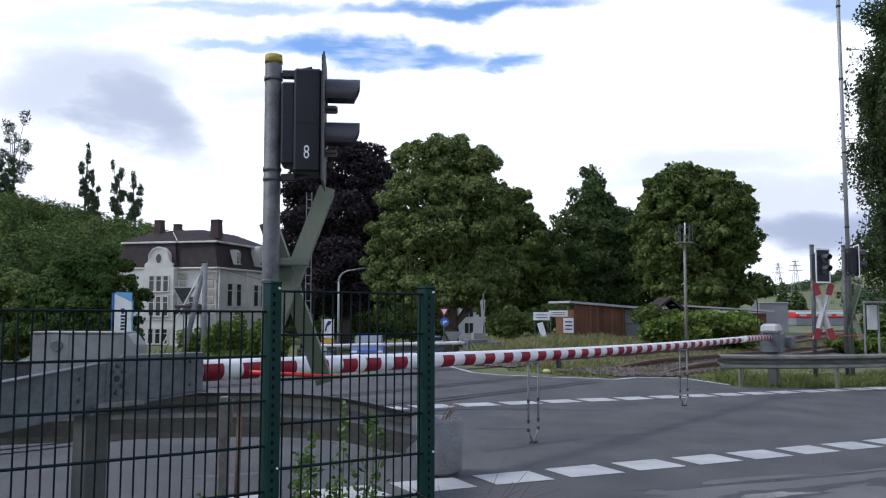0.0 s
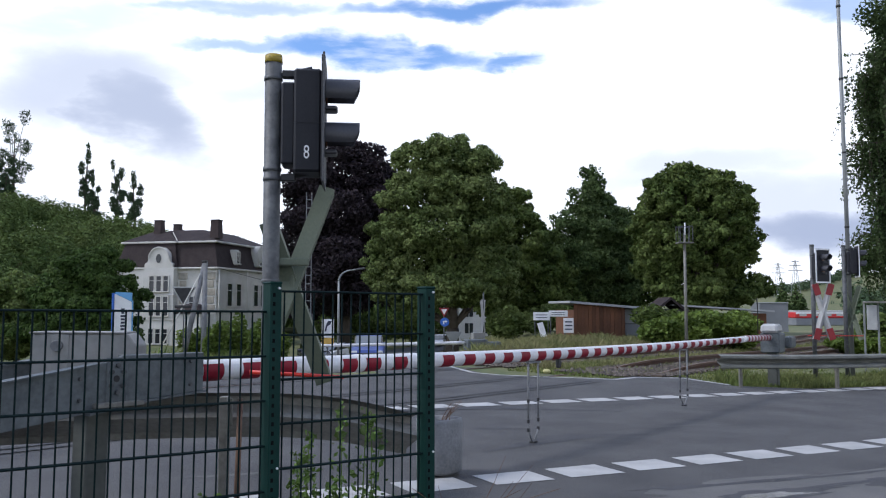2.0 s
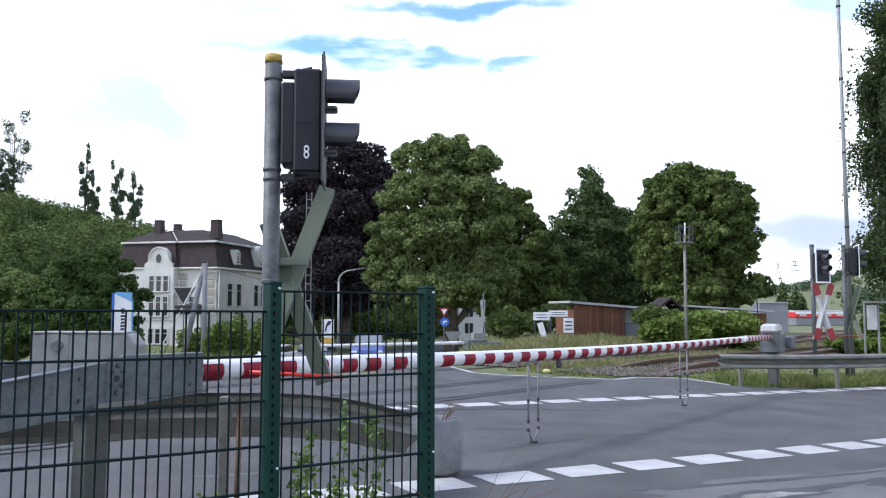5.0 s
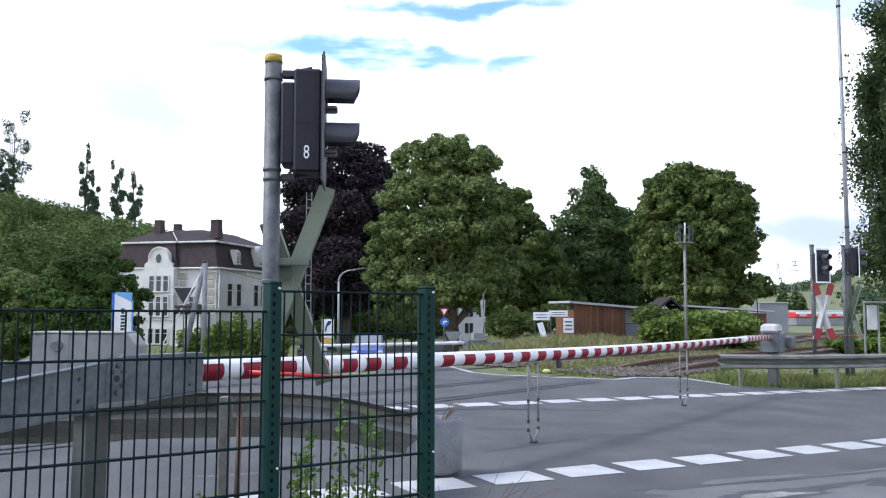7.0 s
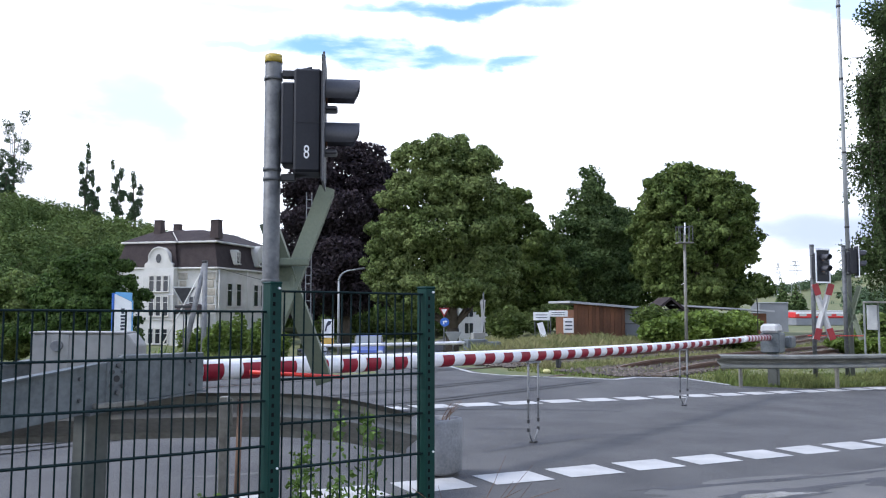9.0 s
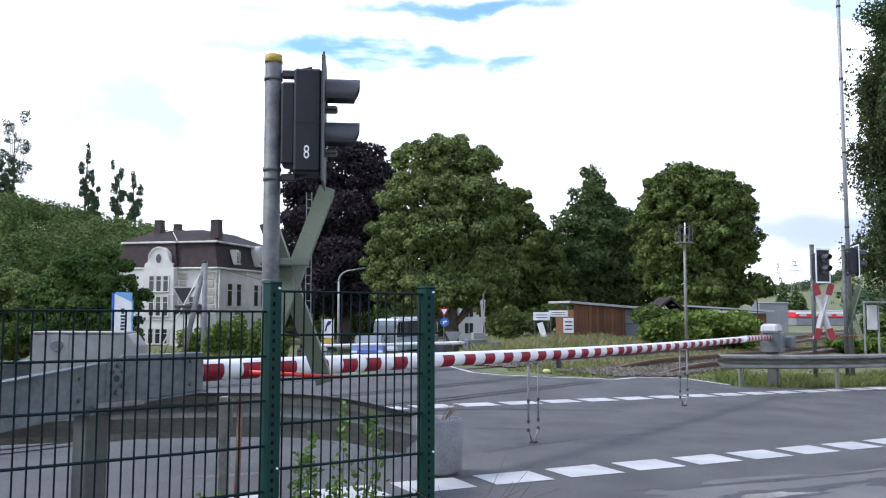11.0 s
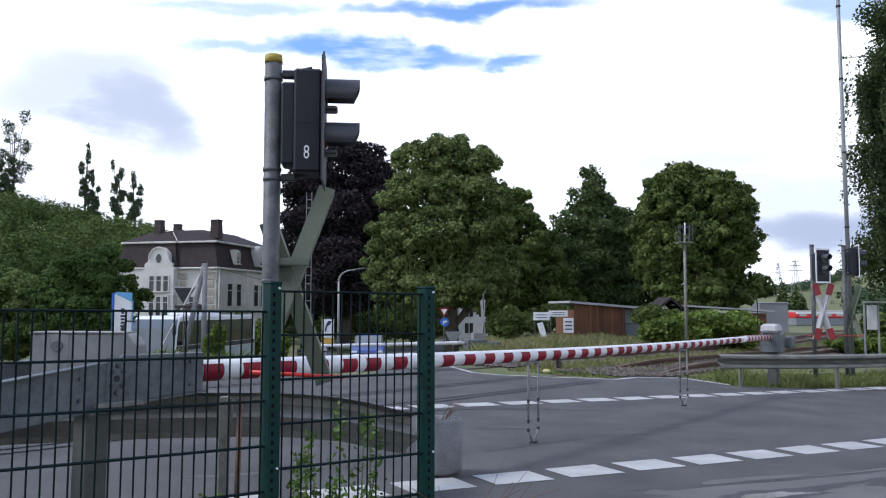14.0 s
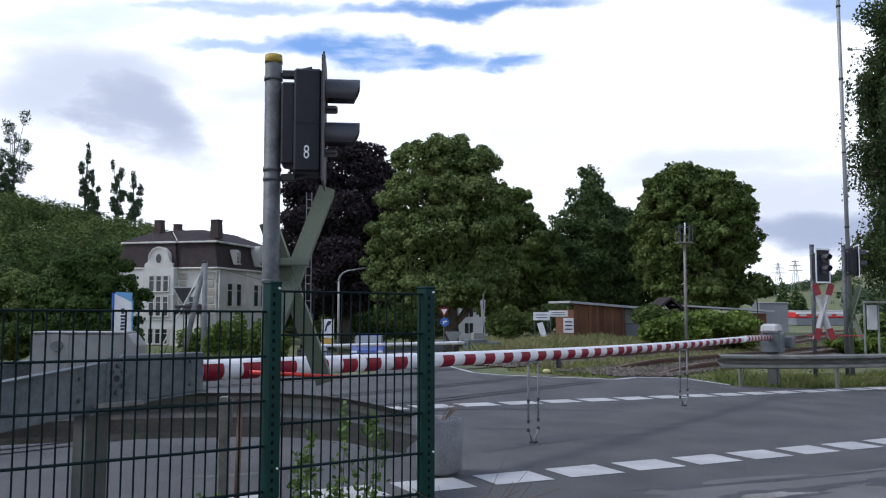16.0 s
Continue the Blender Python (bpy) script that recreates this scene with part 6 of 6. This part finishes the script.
def coach():
    """A high-deck touring coach; its nose at the origin, running towards +x."""
    t = thing("coach", pose(0, 0, 0), "white touring coach with dark windows and blue-grey flanks", "coach")
    B = 1.25
    shell = [(-11.9, 0.35), (-0.15, 0.35), (0.0, 0.55), (0.02, 1.3), (-0.18, 2.9), (-0.42, 3.42), (-0.8, 3.56), (-11.6, 3.56), (-11.95, 3.3), (-12.0, 0.6)]
    part("body", prism(bm_new(), shell, 2 * B, None, 0.07), M_COACHW, t, "white painted body")
    for s in (-1, 1):
        part("flank", side_plate([(-11.8, 0.42), (-0.5, 0.42), (-0.2, 1.5), (-0.3, 1.62), (-11.9, 1.62)], s * (B + 0.004), 0.02), M_COACHS, t, "blue-grey lower flank")
        part("chrome_strip", box(bm_new(), (-6.2, s * (B + 0.012), 1.66), (11.2, 0.02, 0.05)), M_RIM, t)
        part("dark_band", side_plate([(-11.85, 1.72), (-0.16, 1.72), (-0.2, 1.96), (-11.85, 1.98)], s * (B + 0.006), 0.02), M_DARK, t, "black band below the windows")
        for x in (-10.6, -7.2, -5.9, -4.6, -3.4):
            part("luggage_flap", box(bm_new(), (x, s * (B + 0.016), 1.0), (1.1, 0.012, 0.9)), M_COACHS, t)
        for i in range(6):
            x0 = -11.5 + i * 1.72
            part("side_window", side_plate([(x0, 2.0), (x0 + 1.70, 2.0), (x0 + 1.70, 3.3), (x0, 3.3)], s * (B + 0.006), 0.02), M_TINT, t, "dark tinted side window")
        part("driver_window", side_plate([(-1.14, 2.0), (-0.2, 2.0), (-0.36, 2.98), (-0.55, 3.26), (-1.14, 3.3)], s * (B + 0.006), 0.02), M_TINT, t)
        part("mirror", pipe(bm_new(), [(-0.3, s * 1.1, 3.25), (0.25, s * 1.32, 3.3), (0.42, s * 1.38, 3.1)], 0.035, 6), M_DARK, t)
        part("mirror_head", box(bm_new(), (0.42, s * 1.4, 2.82), (0.14, 0.2, 0.5), 0.04), M_DARK, t)
        part("headlight", box(bm_new(), (0.0, s * 0.95, 0.8), (0.08, 0.4, 0.22), 0.03), M_LAMP, t)
        for x in (-2.6, -8.6, -9.95):
            wheel(t, x, s * 1.08, 0.5, 0.32)
    part("windscreen", prism(bm_new(), [(-0.1, 1.34), (0.05, 1.34), (-0.14, 2.9), (-0.36, 3.38), (-0.5, 3.38)], 2.4, None), M_SCREEN, t, "large raked windscreen")
    part("wiper", pipe(bm_new(), [(0.06, -0.3, 1.38), (0.03, 0.7, 1.75)], 0.02, 5), M_DARK, t)
    part("dark_nose_band", box(bm_new(), (0.01, 0, 1.22), (0.07, 2.44, 0.2), 0.02), M_DARK, t, "black band below the windscreen")
    part("bumper", box(bm_new(), (-0.02, 0, 0.52), (0.22, 2.46, 0.34), 0.07), M_COACHS, t)
    part("grille", box(bm_new(), (0.03, 0, 0.96), (0.04, 1.1, 0.16), 0.02), M_DARK, t)
    part("roof_unit", box(bm_new(), (-5.2, 0, 3.62), (3.4, 1.7, 0.2), 0.07), M_COACHW, t, "white roof air-conditioning unit")
    return t


def car(paint, label, estate=False):
    t = thing("car", pose(0, 0, 0), label, "car", "cars on the far road")
    side = [(-4.1, 0.35), (-0.1, 0.28), (0.0, 0.5), (-0.05, 0.72), (-1.05, 0.92), (-1.75, 1.42), (-3.2 - 0.5 * estate, 1.46), (-3.95, 0.98), (-4.12, 0.9)]
    part("body", prism(bm_new(), [p for p in side if p[1] < 1.0], 1.72, None, 0.06), paint, t)
    part("cabin", prism(bm_new(), [(-1.0, 0.9), (-1.72, 1.40), (-3.2 - 0.5 * estate, 1.43), (-3.98, 0.92)], 1.44, None, 0.05), M_TINT, t, "dark glazed cabin")
    part("roof", prism(bm_new(), [(-1.68, 1.40), (-1.8, 1.45), (-3.1 - 0.5 * estate, 1.47), (-3.3 - 0.5 * estate, 1.42)], 1.36, None, 0.02), paint, t)
    part("windscreen", prism(bm_new(), [(-1.02, 0.93), (-1.0, 0.95), (-1.66, 1.405), (-1.70, 1.40)], 1.3), M_SCREEN, t)
    for s in (-1, 1):
        part("headlight", box(bm_new(), (-0.06, s * 0.65, 0.64), (0.14, 0.3, 0.13), 0.03), M_LAMP, t)
        part("mirror", box(bm_new(), (-1.35, s * 0.95, 0.95), (0.12, 0.2, 0.13), 0.03), paint, t)
        part("side_trim", box(bm_new(), (-2.1, s * 0.865, 0.55), (2.4, 0.02, 0.06)), M_DARK, t)
        for x in (-0.75, -3.3):
            wheel(t, x, s * 0.76, 0.31, 0.19)
    part("grille", box(bm_new(), (0.0, 0, 0.52), (0.05, 1.0, 0.13), 0.02), M_DARK, t)
    part("number_plate", box(bm_new(), (0.02, 0, 0.38), (0.03, 0.5, 0.1)), M_WHITE, t)
    return t


waiting = car(M_CARBLUE, "blue hatchback waiting at the lowered barrier")
waiting.matrix_basis = pose(-3.85, 43.2, tz(-3.85, 45) - 0.02, 0, 0, -88)
waiting_two = car(M_CARDARK, "dark car waiting on the far road")
waiting_two.matrix_basis = pose(-7.4, 50.5, tz(-7.4, 52) + 0.02, 0, 0, -75)
bus = coach()
car_one = car(M_CARWHITE, "white estate car passing on the valley road", True)
car_two = car(M_CARWHITE, "white car passing on the valley road")
car_three = car(M_CARDARK, "dark car passing on the valley road")

# where the coach's nose is on the valley road, second by second
ROUTE = [(-3.0, 33, 232), (0.0, 19.5, 182), (3.0, 12.5, 153), (5.5, 8.6, 133), (7.5, 5.6, 120), (9.0, 3.0, 107.5), (10.2, -2.4, 94), (11.3, -7.1, 81), (12.4, -10.9, 67), (13.1, -13.5, 57.5), (13.5, -14.3, 52),
         (13.8, -14.8, 47.5), (14.1, -15.4, 43), (14.5, -16.0, 37.5), (15.0, -17.2, 30.0), (15.6, -19.0, 21.5), (16.0, -20.5, 16.0), (17.0, -23.5, 2.0), (30.0, -60.0, -170.0)]


def route(t):
    for (a, x0, y0), (b, x1, y1) in zip(ROUTE, ROUTE[1:]):
        if t <= b:
            k = (t - a) / (b - a)
            return Vector((x0 + (x1 - x0) * k, y0 + (y1 - y0) * k))
    return Vector(ROUTE[-1][1:])


def drive(ob, ahead, length, lift, step=0.4):
    rows = []
    for i in range(int(16 / step) + 1):
        t = i * step
        p = (route(t + ahead - 0.12) + route(t + ahead) + route(t + ahead + 0.12)) / 3
        back = route(t + ahead - length / 13.0)
        d = p - back
        m = (p + back) / 2
        rows.append((t, pose(p.x, p.y, tz(m.x, m.y) + lift, 0, 0, math.degrees(math.atan2(d.y, d.x)))))
    walk(ob, rows)


def motions():
    drive(bus, 0.0, 11.0, 0.06)
    drive(car_one, 10.15, 4.0, 0.06)
    drive(car_three, 12.35, 4.0, 0.06)
    drive(car_two, 7.9, 4.0, 0.06)
    gust = lambda t, k: math.sin(t * 1.15 + k) * 0.6 + math.sin(t * 2.3 + 1.7 * k) * 0.4
    for limbs in (birch_limbs, birch_two_limbs):
        for i, (b, o, a) in enumerate(limbs):
            walk(b, [(q * 0.5, pose(*o, 3.2 * gust(q * 0.5, 0.35 * i), 4.5 * gust(q * 0.5, 0.9 + 0.25 * i), 5.0 * gust(q * 0.5, 2.0 + 0.3 * i))) for q in range(33)])
    walk(pyramid_crown, [(q * 0.5, pose(0, 0, 0, 0.4 * gust(q * 0.5, 1.0), 1.0 * gust(q * 0.5, 0.0), 0)) for q in range(33)])
    for i, w in enumerate(weeds):
        p = w.matrix_basis.translation.copy()
        walk(w, [(q * 0.5, pose(*p, 0.8 * gust(q * 0.5, i), 1.1 * gust(q * 0.5, i + 0.6), 0)) for q in range(33)])


motions()
